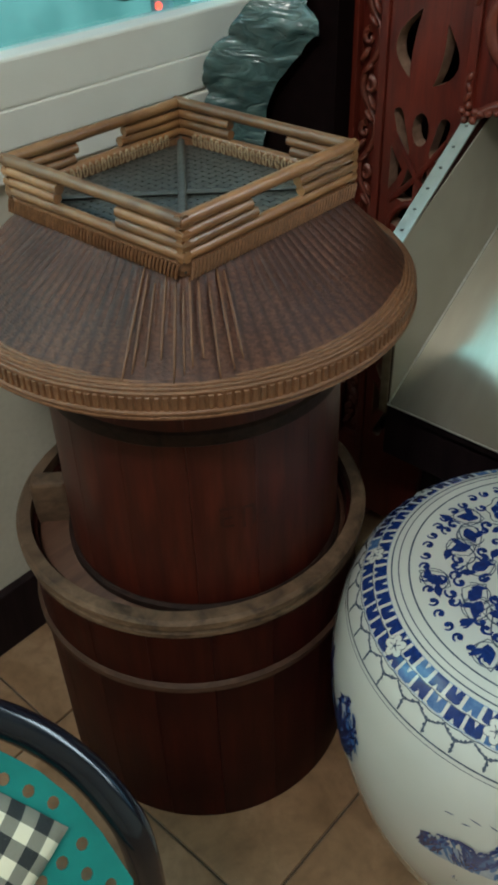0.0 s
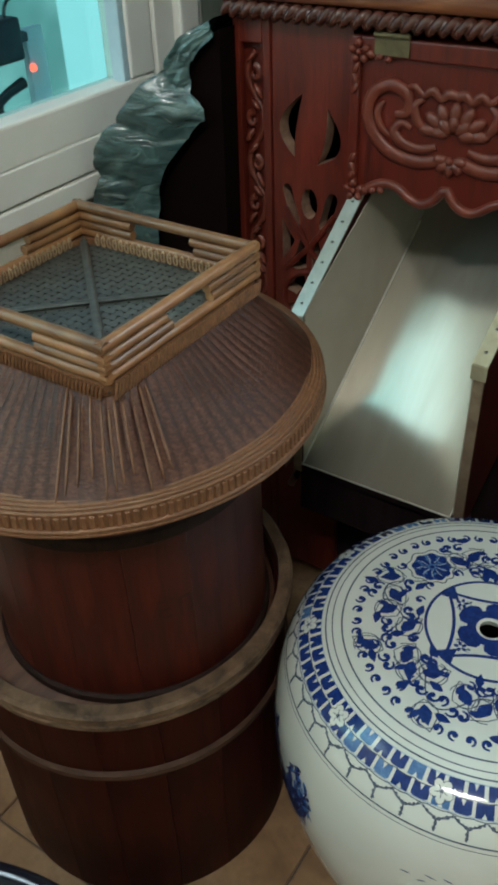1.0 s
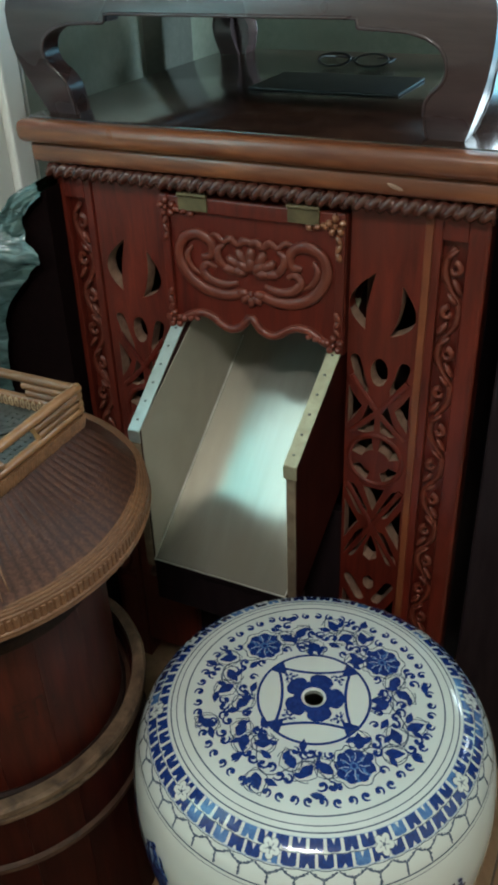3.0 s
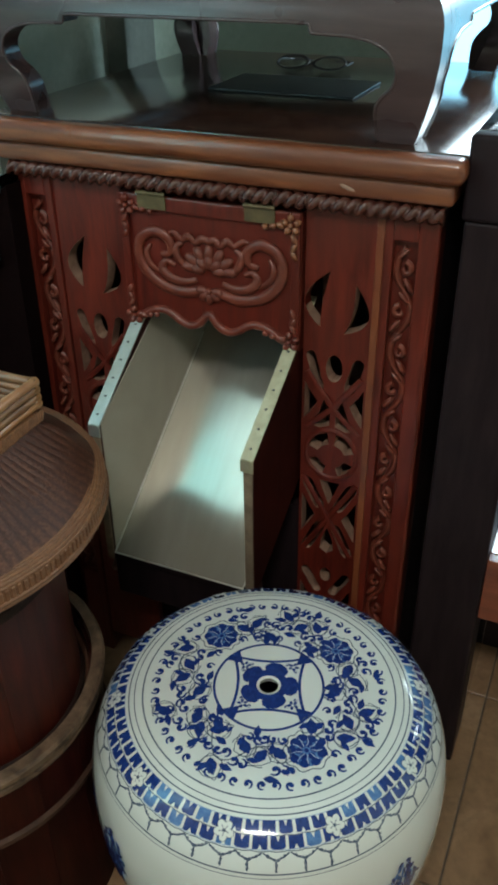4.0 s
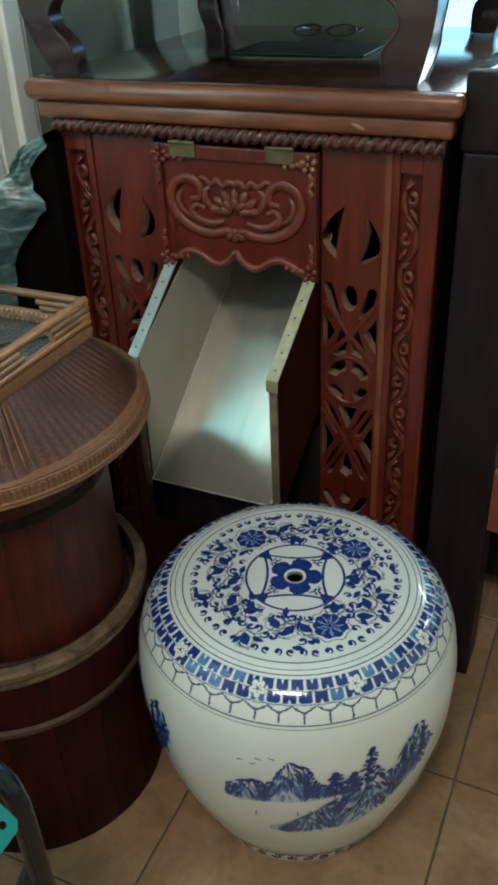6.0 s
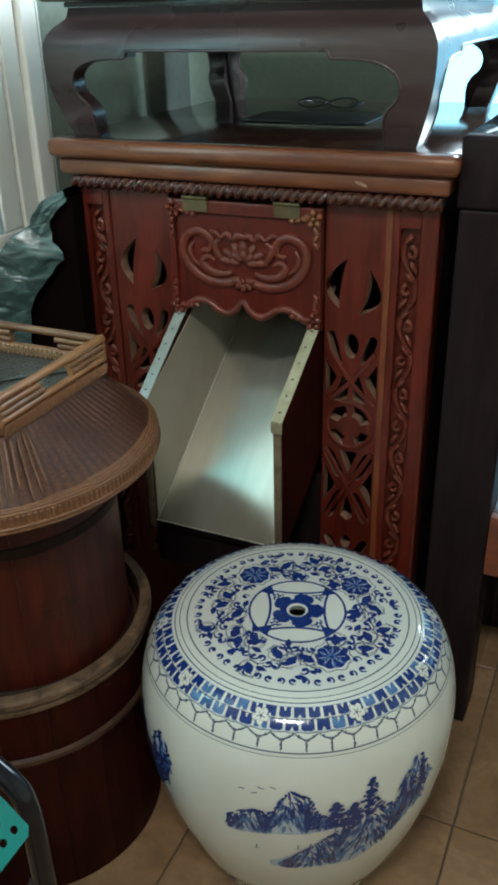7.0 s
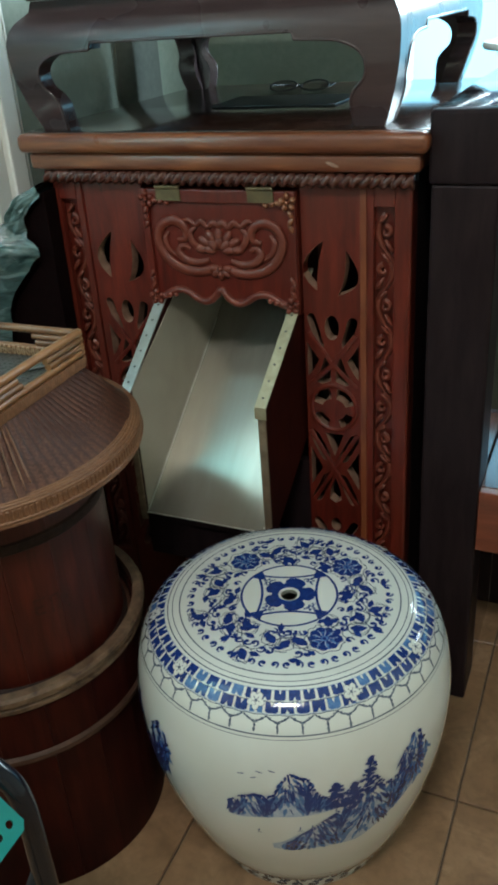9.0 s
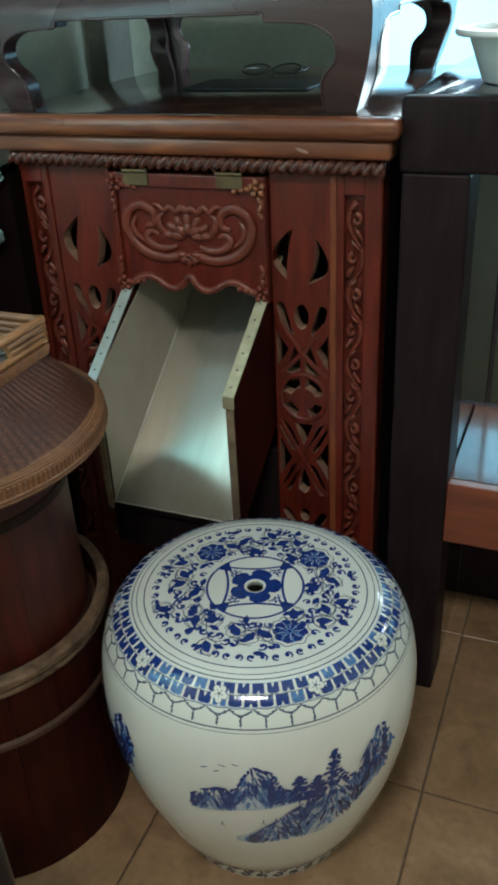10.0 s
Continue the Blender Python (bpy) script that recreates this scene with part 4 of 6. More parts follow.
staves(tub, TC, 18, [(0.203, 0.0), (0.2035, 0.15), (0.2045, 0.30), (0.206, 0.385)], 0.014, TUB_WOOD)
part("rim", ring_band(TC, 0.197, 0.2145, 0.386, 0.402, 120, 0.004, 0.006), RIM_WOOD, tub, "pale worn wooden rim", 40)
part("lower_rim", ring_band(TC, 0.200, 0.2115, 0.371, 0.385, 120, 0.004, 0.004), RIM_WOOD, tub, "", 40)
part("hoop", ring_band(TC, 0.200, 0.2090, 0.272, 0.288, 96, 0.004), HOOP_CANE, tub, "flat cane hoop", 40)
part("tub_lid", lathed([(0.001, 0.364), (0.191, 0.364), (0.191, 0.370), (0.186, 0.374), (0.001, 0.374)], TC, 72), LID_BOARD, tub, "round wooden lid sunk inside the rim", 40)
bm = bmesh.new()
box(bm, -0.022, 0.022, -0.013, 0.013, 0.300, 0.434, 0.005)
bm.transform(Matrix.Translation((TC[0], TC[1], 0)) @ Matrix.Rotation(radians(-135), 4, "Z") @ Matrix.Translation((0.172, 0.0, 0)))
part("lug", bm, RIM_WOOD, tub, "upright wooden lug")

BC = (0.123, -0.440)
bucket = thing("wooden_bucket", (*BC, 0.3745), "tall round red-brown stave bucket standing on the tub", "bucket")
staves(bucket, BC, 15, [(0.162, 0.376), (0.1605, 0.50), (0.159, 0.690)], 0.013, BUCKET_WOOD)
part("bottom_hoop", ring_band(BC, 0.150, 0.1665, 0.3748, 0.389, 96, 0.003, 0.006), HOOP_AND_SHADE, bucket, "dark ring, a twisted hoop at the base and painted shade at the top", 40)
# dark ring that paints the shadow below the lid
part("top_shade_ring", ring_band(BC, 0.152, 0.1622, 0.601, 0.622, 96, 0.004, 0.006), HOOP_AND_SHADE, bucket, "dark ring, a twisted hoop at the base and painted shade at the top", 40)
part("bucket_bottom", lathed([(0.001, 0.380), (0.144, 0.380), (0.144, 0.392), (0.001, 0.392)], BC, 48), INNER_WOOD, bucket)
# faded stamp: plain dark bars burnt into the staves
for a0, a1, z0, z1 in ((-38, -32, 0.520, 0.5235), (-38, -36.6, 0.500, 0.520), (-37.5, -33.5, 0.508, 0.511), (-37.5, -33.0, 0.497, 0.500), (-30, -28.6, 0.493, 0.520), (-30, -25, 0.518, 0.5215), (-26, -24.6, 0.493, 0.518), (-21.5, -20.2, 0.489, 0.520)):
    bm = bmesh.new()
    vs = []
    for z in (z0, z1):
        r = np.interp(z, [0.390, 0.50, 0.672], [0.162, 0.1605, 0.159]) + 0.0006
        for k in range(4):
            a = radians(a0 + (a1 - a0) * k / 3)
            vs.append(bm.verts.new((BC[0] + r * math.cos(a), BC[1] + r * math.sin(a), z)))
    for k in range(3):
        bm.faces.new((vs[k], vs[k + 1], vs[5 + k], vs[4 + k]))
    part("stamp_bar", bm, STAMP, bucket, "faded dark stamp bar")

# cane lid: square bamboo collar on a woven cone with a round brim
HX0, HX1, HY0, HY1 = 0.014, 0.242, -0.552, -0.331
HC = ((HX0 + HX1) / 2, (HY0 + HY1) / 2)
RC, RR = (0.115, -0.435), 0.228
lid = thing("cane_lid", (*RC, 0.665), "woven cane cover with a square bamboo collar and a round brim", "basket lid")


def square_r(a, hx, hy):
    c, s = abs(math.cos(a)), abs(math.sin(a))
    n = 14.0
    return ((c / hx) ** n + (s / hy) ** n) ** (-1 / n)


bm = bmesh.new()
SEG, RWS = 1152, 18
rings = []
for j in range(RWS + 1):
    t = j / RWS
    ring = []
    for i in range(SEG):
        a = 2 * math.pi * i / SEG
        q = square_r(a, (HX1 - HX0) / 2 + 0.002, (HY1 - HY0) / 2 + 0.002)
        p0 = Vector((HC[0] + q * math.cos(a), HC[1] + q * math.sin(a), 0.780))
        p1 = Vector((RC[0] + RR * math.cos(a), RC[1] + RR * math.sin(a), 0.704))
        p = p0.lerp(p1, t)
        corner = (q - 0.112) / 0.045
        corner = min(1, max(0, corner))
        p.z += math.sin(math.pi * t) * (0.0018 * corner - 0.0040 * (1 - corner))
        rib = 0.0026 * (abs(math.sin(48 * a)) ** 0.6 - 0.6) * (0.75 + 0.5 * noise.noise((9 * math.cos(a), 9 * math.sin(a), 2.0))) * math.sin(math.pi * min(1, t * 1.6 + 0.08))
        d = Vector((math.cos(a), math.sin(a), 1.4)).normalized()
        ring.append(bm.verts.new(p + d * (rib + 0.0007 * noise.noise((p.x * 30, p.y * 30, p.z * 30)))))
    rings.append(ring)
for j in range(RWS):
    for i in range(SEG):
        k = (i + 1) % SEG
        bm.faces.new((rings[j][i], rings[j][k], rings[j + 1][k], rings[j + 1][i]))
part("cone", bm, CANE, lid, "finely woven dark cane cone", 180)
# raised spokes, pale to paint in glints where the cane rounds the front corner
for k in range(11):
    a = radians(-45 + 2.6 * (k - 5) + 0.7 * math.sin(5.1 * k))
    q = square_r(a, (HX1 - HX0) / 2 + 0.002, (HY1 - HY0) / 2 + 0.002)
    p0 = Vector((HC[0] + q * math.cos(a), HC[1] + q * math.sin(a), 0.780))
    p1 = Vector((RC[0] + RR * math.cos(a), RC[1] + RR * math.sin(a), 0.704))
    out_ = Vector((math.cos(a), math.sin(a), 1.4)).normalized()
    start, stop = 0.05 + 0.05 * (k % 3), 0.93 - 0.06 * (k % 4)
    pts = []
    for j in range(9):
        t = start + (stop - start) * j / 8
        pts.append(p0.lerp(p1, t) + Vector((0, 0, 0.002 * math.sin(math.pi * t))) + out_ * (0.0012 + 0.0005 * noise.noise((k * 3.0, t * 9, 0.0))))
    part("spoke", tube(bmesh.new(), pts, [0.0006, 0.0012, 0.0013, 0.0011, 0.0013, 0.0010, 0.0012, 0.0010, 0.0005], 6), RATTAN, lid, "", 180)
part("underside", lathed([(0.150, 0.690), (RR - 0.002, 0.690)], RC, 96), CANE, lid)


def circle_pts(c, r, z, n=120):
    return [(c[0] + r * math.cos(2 * math.pi * k / n), c[1] + r * math.sin(2 * math.pi * k / n), z) for k in range(n)]


for r, z, rad in ((0.2160, 0.7105, 0.0022), (0.2196, 0.7096, 0.0022), (0.2232, 0.7083, 0.0022), (0.2266, 0.7065, 0.0022), (0.2298, 0.7042, 0.0022), (0.2328, 0.6875, 0.0026), (0.2320, 0.6828, 0.0024)):
    part("brim_cord", tube(bmesh.new(), circle_pts(RC, r, z), rad, 8, closed=True), RATTAN, lid, "", 180)
part("brim_backing", lathed([(0.2316, 0.703), (0.2318, 0.682)], RC, 120), RATTAN, lid)
stitch_mesh = None
for k in range(200):
    if stitch_mesh is None:
        bm = boxed(RC[0] + 0.2305, RC[0] + 0.2335, RC[1] - 0.0025, RC[1] + 0.0025, 0.6885, 0.703, 0.0008, 1)
        st = part("brim_stitch", bm, RATTAN, lid)
        stitch_mesh = st.data
    else:
        st = new("brim_stitch", stitch_mesh)
        st.parent = lid
        st.rotation_euler = (0, 0, 2 * math.pi * k / 200)


def side_rods(p, q, z, pieces, r=0.0050):
    """Bamboo rods along one side of the collar, cut into the pieces given as fractions of its length."""
    p, q = Vector((*p, z)), Vector((*q, z))
    for a, b in pieces:
        n = 7
        pts, rs = [], []
        for k in range(n):
            t = a + (b - a) * k / (n - 1)
            w = p.lerp(q, t)
            w.z += 0.0010 * noise.noise((w.x * 18, w.y * 18, z * 60))
            pts.append(w)
            rs.append(r * (1 + 0.07 * noise.noise((w.x * 40, w.y * 40, z * 90 + k))))
        part("rod", tube(bmesh.new(), pts, rs, 10), BAMBOO, lid, "", 60)


corners = [(HX0, HY0), (HX1, HY0), (HX1, HY1), (HX0, HY1)]
for k in range(4):
    p, q = corners[k], corners[(k + 1) % 4]
    e = 0.02
    gap = 0.33 + 0.03 * (k % 2)
    side_rods(p, q, 0.8255, [(-e, 1 + e)], 0.0056)
    side_rods(p, q, 0.8150, [(-e, gap), (1 - gap, 1 + e)])
    side_rods(p, q, 0.8055, [(-e, gap + 0.03), (1 - gap + 0.02, 1 + e)] if k % 2 else [(-e, gap - 0.02), (1 - gap, 1 + e)])
    side_rods(p, q, 0.7965, [(-e, 1 + e)])
# flat binding below the rods
bm = bmesh.new()
for z0, z1, o in ((0.7785, 0.7915, 0.0055),):
    loops = []
    for oo, z in ((o, z0), (o + 0.0015, (z0 + z1) / 2), (o, z1), (-0.004, z1), (-0.004, z0)):
        ring = []
        for i in range(96):
            a = 2 * math.pi * i / 96
            q = square_r(a, (HX1 - HX0) / 2 + oo, (HY1 - HY0) / 2 + oo)
            ring.append(bm.verts.new((HC[0] + q * math.cos(a), HC[1] + q * math.sin(a), z)))
        loops.append(ring)
    for j in range(5):
        a, b = loops[j], loops[(j + 1) % 5]
        for i in range(96):
            k = (i + 1) % 96
            bm.faces.new((a[i], a[k], b[k], b[i]))
part("collar_binding", bm, RATTAN, lid, "flat wrapped cane binding", 40)
wraps = bmesh.new()
for k in range(4):
    p, q = Vector((*corners[k], 0.785)), Vector((*corners[(k + 1) % 4], 0.785))
    along = (q - p).normalized()
    outward = ((p + q) / 2 - Vector((*HC, 0.785))).normalized()
    for i in range(52):
        w = p.lerp(q, (i + 0.5) / 52) + outward * 0.0068
        lean = 0.0022
        tube(wraps, [w - along * lean + Vector((0, 0, -0.0068)), w + outward * 0.0006, w + along * lean + Vector((0, 0, 0.0066))], 0.0016, 5, flat=(1, 1, 1))
tagged(part("binding_wrap", wraps, RATTAN, lid, "close cane wraps of the binding", 60), kind="stuff")
# pale lashing loops along the inner foot of the collar
for k in range(4):
    p, q = Vector((*corners[k], 0.792)), Vector((*corners[(k + 1) % 4], 0.792))
    inward = (Vector((*HC, 0.792)) - (p + q) / 2).normalized()
    lash = bmesh.new()
    for i in range(22):
        w = p.lerp(q, 0.12 + 0.76 * i / 21) + inward * 0.0045
        side = (q - p).normalized()
        pts = [w + side * 0.0022 * math.sin(t) + Vector((0, 0, 0.0065 * math.cos(t))) + inward * 0.002 * abs(math.sin(t)) for t in (2 * math.pi * j / 8 for j in range(8))]
        tube(lash, pts, 0.0010, 5, closed=True)
    tagged(part("lashing", lash, PALE_CANE, lid, "row of pale cane lashing loops"), kind="stuff")
# sunk woven panel: crossing strips, and two diagonal ribs over it
bm = boxed(HX0 - 0.001, HX1 + 0.001, HY0 - 0.001, HY1 + 0.001, 0.7815, 0.7835)
part("panel_base", bm, PANEL_WEAVE, lid)
weave = bmesh.new()
NW = 24
dx, dy = (HX1 - HX0) / NW, (HY1 - HY0) / NW
for i in range(NW):
    for j in range(NW):
        over = ((i + j) % 2) * 0.0010
        x, y = HX0 + dx * (i + 0.5), HY0 + dy * (j + 0.5)
        if over:
            box(weave, x - dx * 0.62, x + dx * 0.62, y - dy * 0.36, y + dy * 0.36, 0.7838, 0.7852)
        else:
            box(weave, x - dx * 0.36, x + dx * 0.36, y - dy * 0.62, y + dy * 0.62, 0.7836, 0.7850)
tagged(part("strip_weave", weave, PANEL_WEAVE, lid, "dark grey chequered strip weave"), kind="stuff")
for p, q in ((corners[0], corners[2]), (corners[1], corners[3])):
    a, b = Vector((*p, 0.7875)), Vector((*q, 0.7875 + (0.0022 if p[0] > 0.1 else 0)))
    part("diagonal_rib", tube(bmesh.new(), [a.lerp(b, t) for t in (0.02, 0.25, 0.5, 0.75, 0.98)], 0.0042, 8, flat=(1, 1, 0.5)), PANEL_WEAVE, lid, "flat dark rib", 60)

# ---------------------------------------------------------------- the porcelain garden stool
GC = (0.533, -0.328)
KNOTS = [(0.014, 0.4445), (0.016, 0.4462), (0.06, 0.4460), (0.12, 0.4448), (0.160, 0.4425), (0.180, 0.4385), (0.196, 0.4310), (0.209, 0.4190), (0.2195, 0.4010),
         (0.2285, 0.373), (0.2340, 0.335), (0.2350, 0.300), (0.2325, 0.258), (0.2255, 0.212), (0.213, 0.158), (0.197, 0.108), (0.183, 0.070), (0.170, 0.043), (0.160, 0.030), (0.156, 0.014), (0.152, 0.0)]


def smooth_profile(knots, per=8):
    out = []
    for i in range(len(knots) - 1):
        p0, p1, p2, p3 = (Vector(knots[max(0, min(len(knots) - 1, i + d))]) for d in (-1, 0, 1, 2))
        for k in range(per):
            t = k / per
            out.append(tuple(0.5 * (2 * p1 + (p2 - p0) * t + (2 * p0 - 5 * p1 + 4 * p2 - p3) * t * t + (3 * p1 - p0 - 3 * p2 + p3) * t ** 3)))
    out.append(knots[-1])
    return out


PROF = smooth_profile(KNOTS)
ARC = [0.0]
for a, b in zip(PROF, PROF[1:]):
    ARC.append(ARC[-1] + math.hypot(b[0] - a[0], b[1] - a[1]))
PR, PZ = [p[0] for p in PROF], [p[1] for p in PROF]


def s_of_r(r):
    return float(np.interp(r, PR[:70], ARC[:70]))


def s_of_z(z):
    return float(np.interp(-z, [-v for v in PZ[40:]], ARC[40:]))


def on_glaze(a, s, lift=0.0006):
    r, z = float(np.interp(s, ARC, PR)), float(np.interp(s, ARC, PZ))
    r2, z2 = float(np.interp(s + 0.002, ARC, PR)), float(np.interp(s + 0.002, ARC, PZ))
    r1, z1 = float(np.interp(s - 0.002, ARC, PR)), float(np.interp(s - 0.002, ARC, PZ))
    tr, tz = r2 - r1, z2 - z1
    ln = math.hypot(tr, tz) or 1
    nr, nz = -tz / ln, tr / ln
    r, z = r + nr * lift, z + nz * lift
    return (GC[0] + r * math.cos(a), GC[1] + r * math.sin(a), z)


FINE = np.linspace(0.0, ARC[-1], 1500)
FINE_R, FINE_Z = np.interp(FINE, ARC, PR), np.interp(FINE, ARC, PZ)
FINE_TR, FINE_TZ = (np.interp(FINE + 0.004, ARC, v) - np.interp(FINE - 0.004, ARC, v) for v in (PR, PZ))


def glaze_normals(me, origin):
    """Brush marks take the normals of the glaze that they lie on."""
    out = []
    for v in me.vertices:
        p = v.co + origin
        dx_, dy_ = p.x - GC[0], p.y - GC[1]
        r = math.hypot(dx_, dy_) or 1e-6
        k = int(np.argmin((FINE_R - r) ** 2 + (FINE_Z - p.z) ** 2))
        out.append(Vector((dx_ / r * -FINE_TZ[k], dy_ / r * -FINE_TZ[k], FINE_TR[k])).normalized())
    me.polygons.foreach_set("use_smooth", [True] * len(me.polygons))
    me.normals_split_custom_set_from_vertices(out)


def on_glaze_r(s):
    return max(0.012, float(np.interp(s, ARC, PR)))


def dab(bm, a, s, pts, rot=0.0, lift=0.0006):
    """A flat brush mark, given by points (across, outwards) about one spot of the glaze."""
    c, sn = math.cos(rot), math.sin(rot)
    r = on_glaze_r(s)
    put = lambda u, v: bm.verts.new(on_glaze(a + (u * c - v * sn) / r, s + u * sn + v * c, lift))
    mid = put(sum(p[0] for p in pts) / len(pts), sum(p[1] for p in pts) / len(pts))
    vs = [put(u, v) for u, v in pts]
    for i in range(len(vs)):
        bm.faces.new((mid, vs[i], vs[(i + 1) % len(vs)]))


def oval(w, h, n=9, du=0.0, dv=0.0):
    return [(du + w * math.cos(2 * math.pi * k / n), dv + h * math.sin(2 * math.pi * k / n)) for k in range(n)]


def leaf(w, h):
    return [(0, h), (w * 0.7, h * 0.35), (w, -h * 0.15), (w * 0.55, -h * 0.7), (0, -h), (-w * 0.55, -h * 0.7), (-w, -h * 0.15), (-w * 0.7, h * 0.35)]


def line(bm, pts, w, lift=0.0006):
    """A painted line through (angle, s) points."""
    L, R = [], []
    n = len(pts)
    for i, (a, s) in enumerate(pts):
        a0, s0 = pts[max(0, i - 1)]
        a1, s1 = pts[min(n - 1, i + 1)]
        r = on_glaze_r(s)
        du, dv = (a1 - a0) * r, s1 - s0
        ln = math.hypot(du, dv) or 1
        ww = w[i] if isinstance(w, list) else w
        nu, nv = -dv / ln * ww, du / ln * ww
        L.append(bm.verts.new(on_glaze(a + nu / r, s + nv, lift)))
        R.append(bm.verts.new(on_glaze(a - nu / r, s - nv, lift)))
    for i in range(n - 1):
        bm.faces.new((L[i], L[i + 1], R[i + 1], R[i]))


def ring_line(bm, s, w, n=160, lift=0.0006):
    line(bm, [(2 * math.pi * k / n, s) for k in range(n + 1)], w, lift)


def curl(bm, a, s, size, flip, rot, w):
    """A comma-shaped scroll."""
    r = on_glaze_r(s)
    pts, ws = [], []
    for k in range(10):
        t = k / 9
        ang = rot + flip * 4.6 * t
        q = size * (1 - 0.75 * t)
        pts.append((a + q * math.cos(ang) / r, s + q * math.sin(ang)))
        ws.append(w * (0.45 + 0.9 * t))
    line(bm, pts, ws, 0.0007)
    dab(bm, pts[-1][0], pts[-1][1], oval(w * 1.5, w * 1.5, 7), 0, 0.0007)


stool = thing("garden_stool", (*GC, 0), "blue and white porcelain drum stool with a pierced top", "stool")
shell = PROF + [(0.140, 0.0), (0.140, 0.012), (0.150, 0.020), (0.205, 0.160), (0.226, 0.30), (0.210, 0.395), (0.18, 0.428), (0.016, 0.436), (0.0135, 0.4385)]
part("body", lathed(shell, GC, 128, closed=True), PORCELAIN, stool, "cream white glazed porcelain body", 50)

rng = random.Random(5)
navy, grey = bmesh.new(), bmesh.new()
# rings
ring_line(navy, s_of_r(0.0695), 0.0017)
ring_line(grey, s_of_r(0.1705), 0.0006)
part("painted_ring", navy, PORCELAIN_BLUE, stool, "cobalt blue ring")
for r_, w_ in ((0.1600, 0.0009), (0.1775, 0.0008)):
    soft_ring = bmesh.new()
    ring_line(soft_ring, s_of_r(r_), w_)
    part("painted_ring", soft_ring, PORCELAIN_GREY, stool, "soft blue-grey ring")
part("painted_ring", grey, PORCELAIN_GREY, stool, "thin grey ring")

# medallion: coin arcs, corner darts, five-petalled flower round the hole
med = bmesh.new()
M0 = radians(65)
for k in range(4):
    a0, a1 = M0 + k * math.pi / 2, M0 + (k + 1) * math.pi / 2
    pts = []
    for j in range(15):
        t = j / 14
        x0, y0, x1, y1 = 0.067 * math.cos(a0), 0.067 * math.sin(a0), 0.067 * math.cos(a1), 0.067 * math.sin(a1)
        am = (a0 + a1) / 2
        xm, ym = 0.031 * math.cos(am), 0.031 * math.sin(am)
        x = (1 - t) ** 2 * x0 + 2 * t * (1 - t) * xm + t * t * x1
        y = (1 - t) ** 2 * y0 + 2 * t * (1 - t) * ym + t * t * y1
        pts.append((math.atan2(y, x), s_of_r(math.hypot(x, y))))
    for j in range(1, 15):
        d = pts[j][0] - pts[j - 1][0]
        pts[j] = (pts[j - 1][0] + (d + math.pi) % (2 * math.pi) - math.pi, pts[j][1])
    line(med, pts, 0.0019)
    dab(med, a0, s_of_r(0.0615), [(0, -0.013), (0.0095, 0.0062), (0, 0.0074), (-0.0095, 0.0062)])
    for j in range(5):
        b = 2 * math.pi * j / 5
        dab(med, a0 + 0.0044 * math.cos(b) / 0.044, s_of_r(0.044) + 0.0044 * math.sin(b), oval(0.0030, 0.0021, 7), b)
    for j in (-1, 1):
        curl(med, a0 + j * 0.0088 / 0.044, s_of_r(0.041), 0.0030, j, 1.0, 0.0008)
part("painted_medallion", med, PORCELAIN_BLUE, stool, "cobalt coin medallion")
cen = bmesh.new()
for k in range(5):
    dab(cen, radians(90 + 72 * k), s_of_r(0.0275), oval(0.0155, 0.0112, 12))
line(cen, [(2 * math.pi * k / 40, s_of_r(0.0205)) for k in range(41)], 0.0050)
part("painted_blossom", cen, PORCELAIN_BLUE, stool, "dark blue blossom round the hole")

# peonies and vines of the wide band
for pa in (149, 56, -43):
    p = bmesh.new()
    a = radians(pa)
    s0 = s_of_r(0.107)
    for k in range(9):
        b = 2 * math.pi * k / 9
        dab(p, a + 0.0178 * math.cos(b) / 0.107, s0 + 0.0178 * math.sin(b), oval(0.0056, 0.0064, 10), b)
    for k in range(6):
        b = 2 * math.pi * k / 6 + 0.3
        dab(p, a + 0.0092 * math.cos(b) / 0.107, s0 + 0.0092 * math.sin(b), oval(0.0048, 0.0044, 9), b)
    dab(p, a, s0, oval(0.0030, 0.0030, 8), 0, 0.0005)
    tagged(part("painted_peony", p, PORCELAIN_BLUE, stool, "cobalt peony"), kind="stuff")
    veil = bmesh.new()
    dab(veil, a, s0, oval(0.0215, 0.0215, 22), 0, 0.0004)
    tagged(part("peony_wash", veil, PORCELAIN_MID, stool, "soft blue wash of the peony"), kind="stuff")
    g = bmesh.new()
    line(g, [(a + 0.0268 * (1 + 0.07 * math.cos(9 * b)) * math.cos(b) / 0.107, s0 + 0.0268 * (1 + 0.07 * math.cos(9 * b)) * math.sin(b)) for b in (2 * math.pi * k / 72 for k in range(73))], 0.0007)
    tagged(part("peony_outline", g, PORCELAIN_GREY, stool), kind="stuff")
    light = bmesh.new()
    for k in range(9):
        b = 2 * math.pi * (k + 0.5) / 9
        line(light, [(a + q * math.cos(b + dq) / 0.107, s0 + q * math.sin(b + dq)) for q, dq in ((0.0060, 0.0), (0.0120, 0.18), (0.0180, 0.10))], 0.0005, 0.0009)
    tagged(part("petal_line", light, PORCELAIN_PALE, stool, "pale lines between the petals"), kind="stuff")
vine_n, vine_g = bmesh.new(), bmesh.new()
PEO = (149, 56, -43, -127)
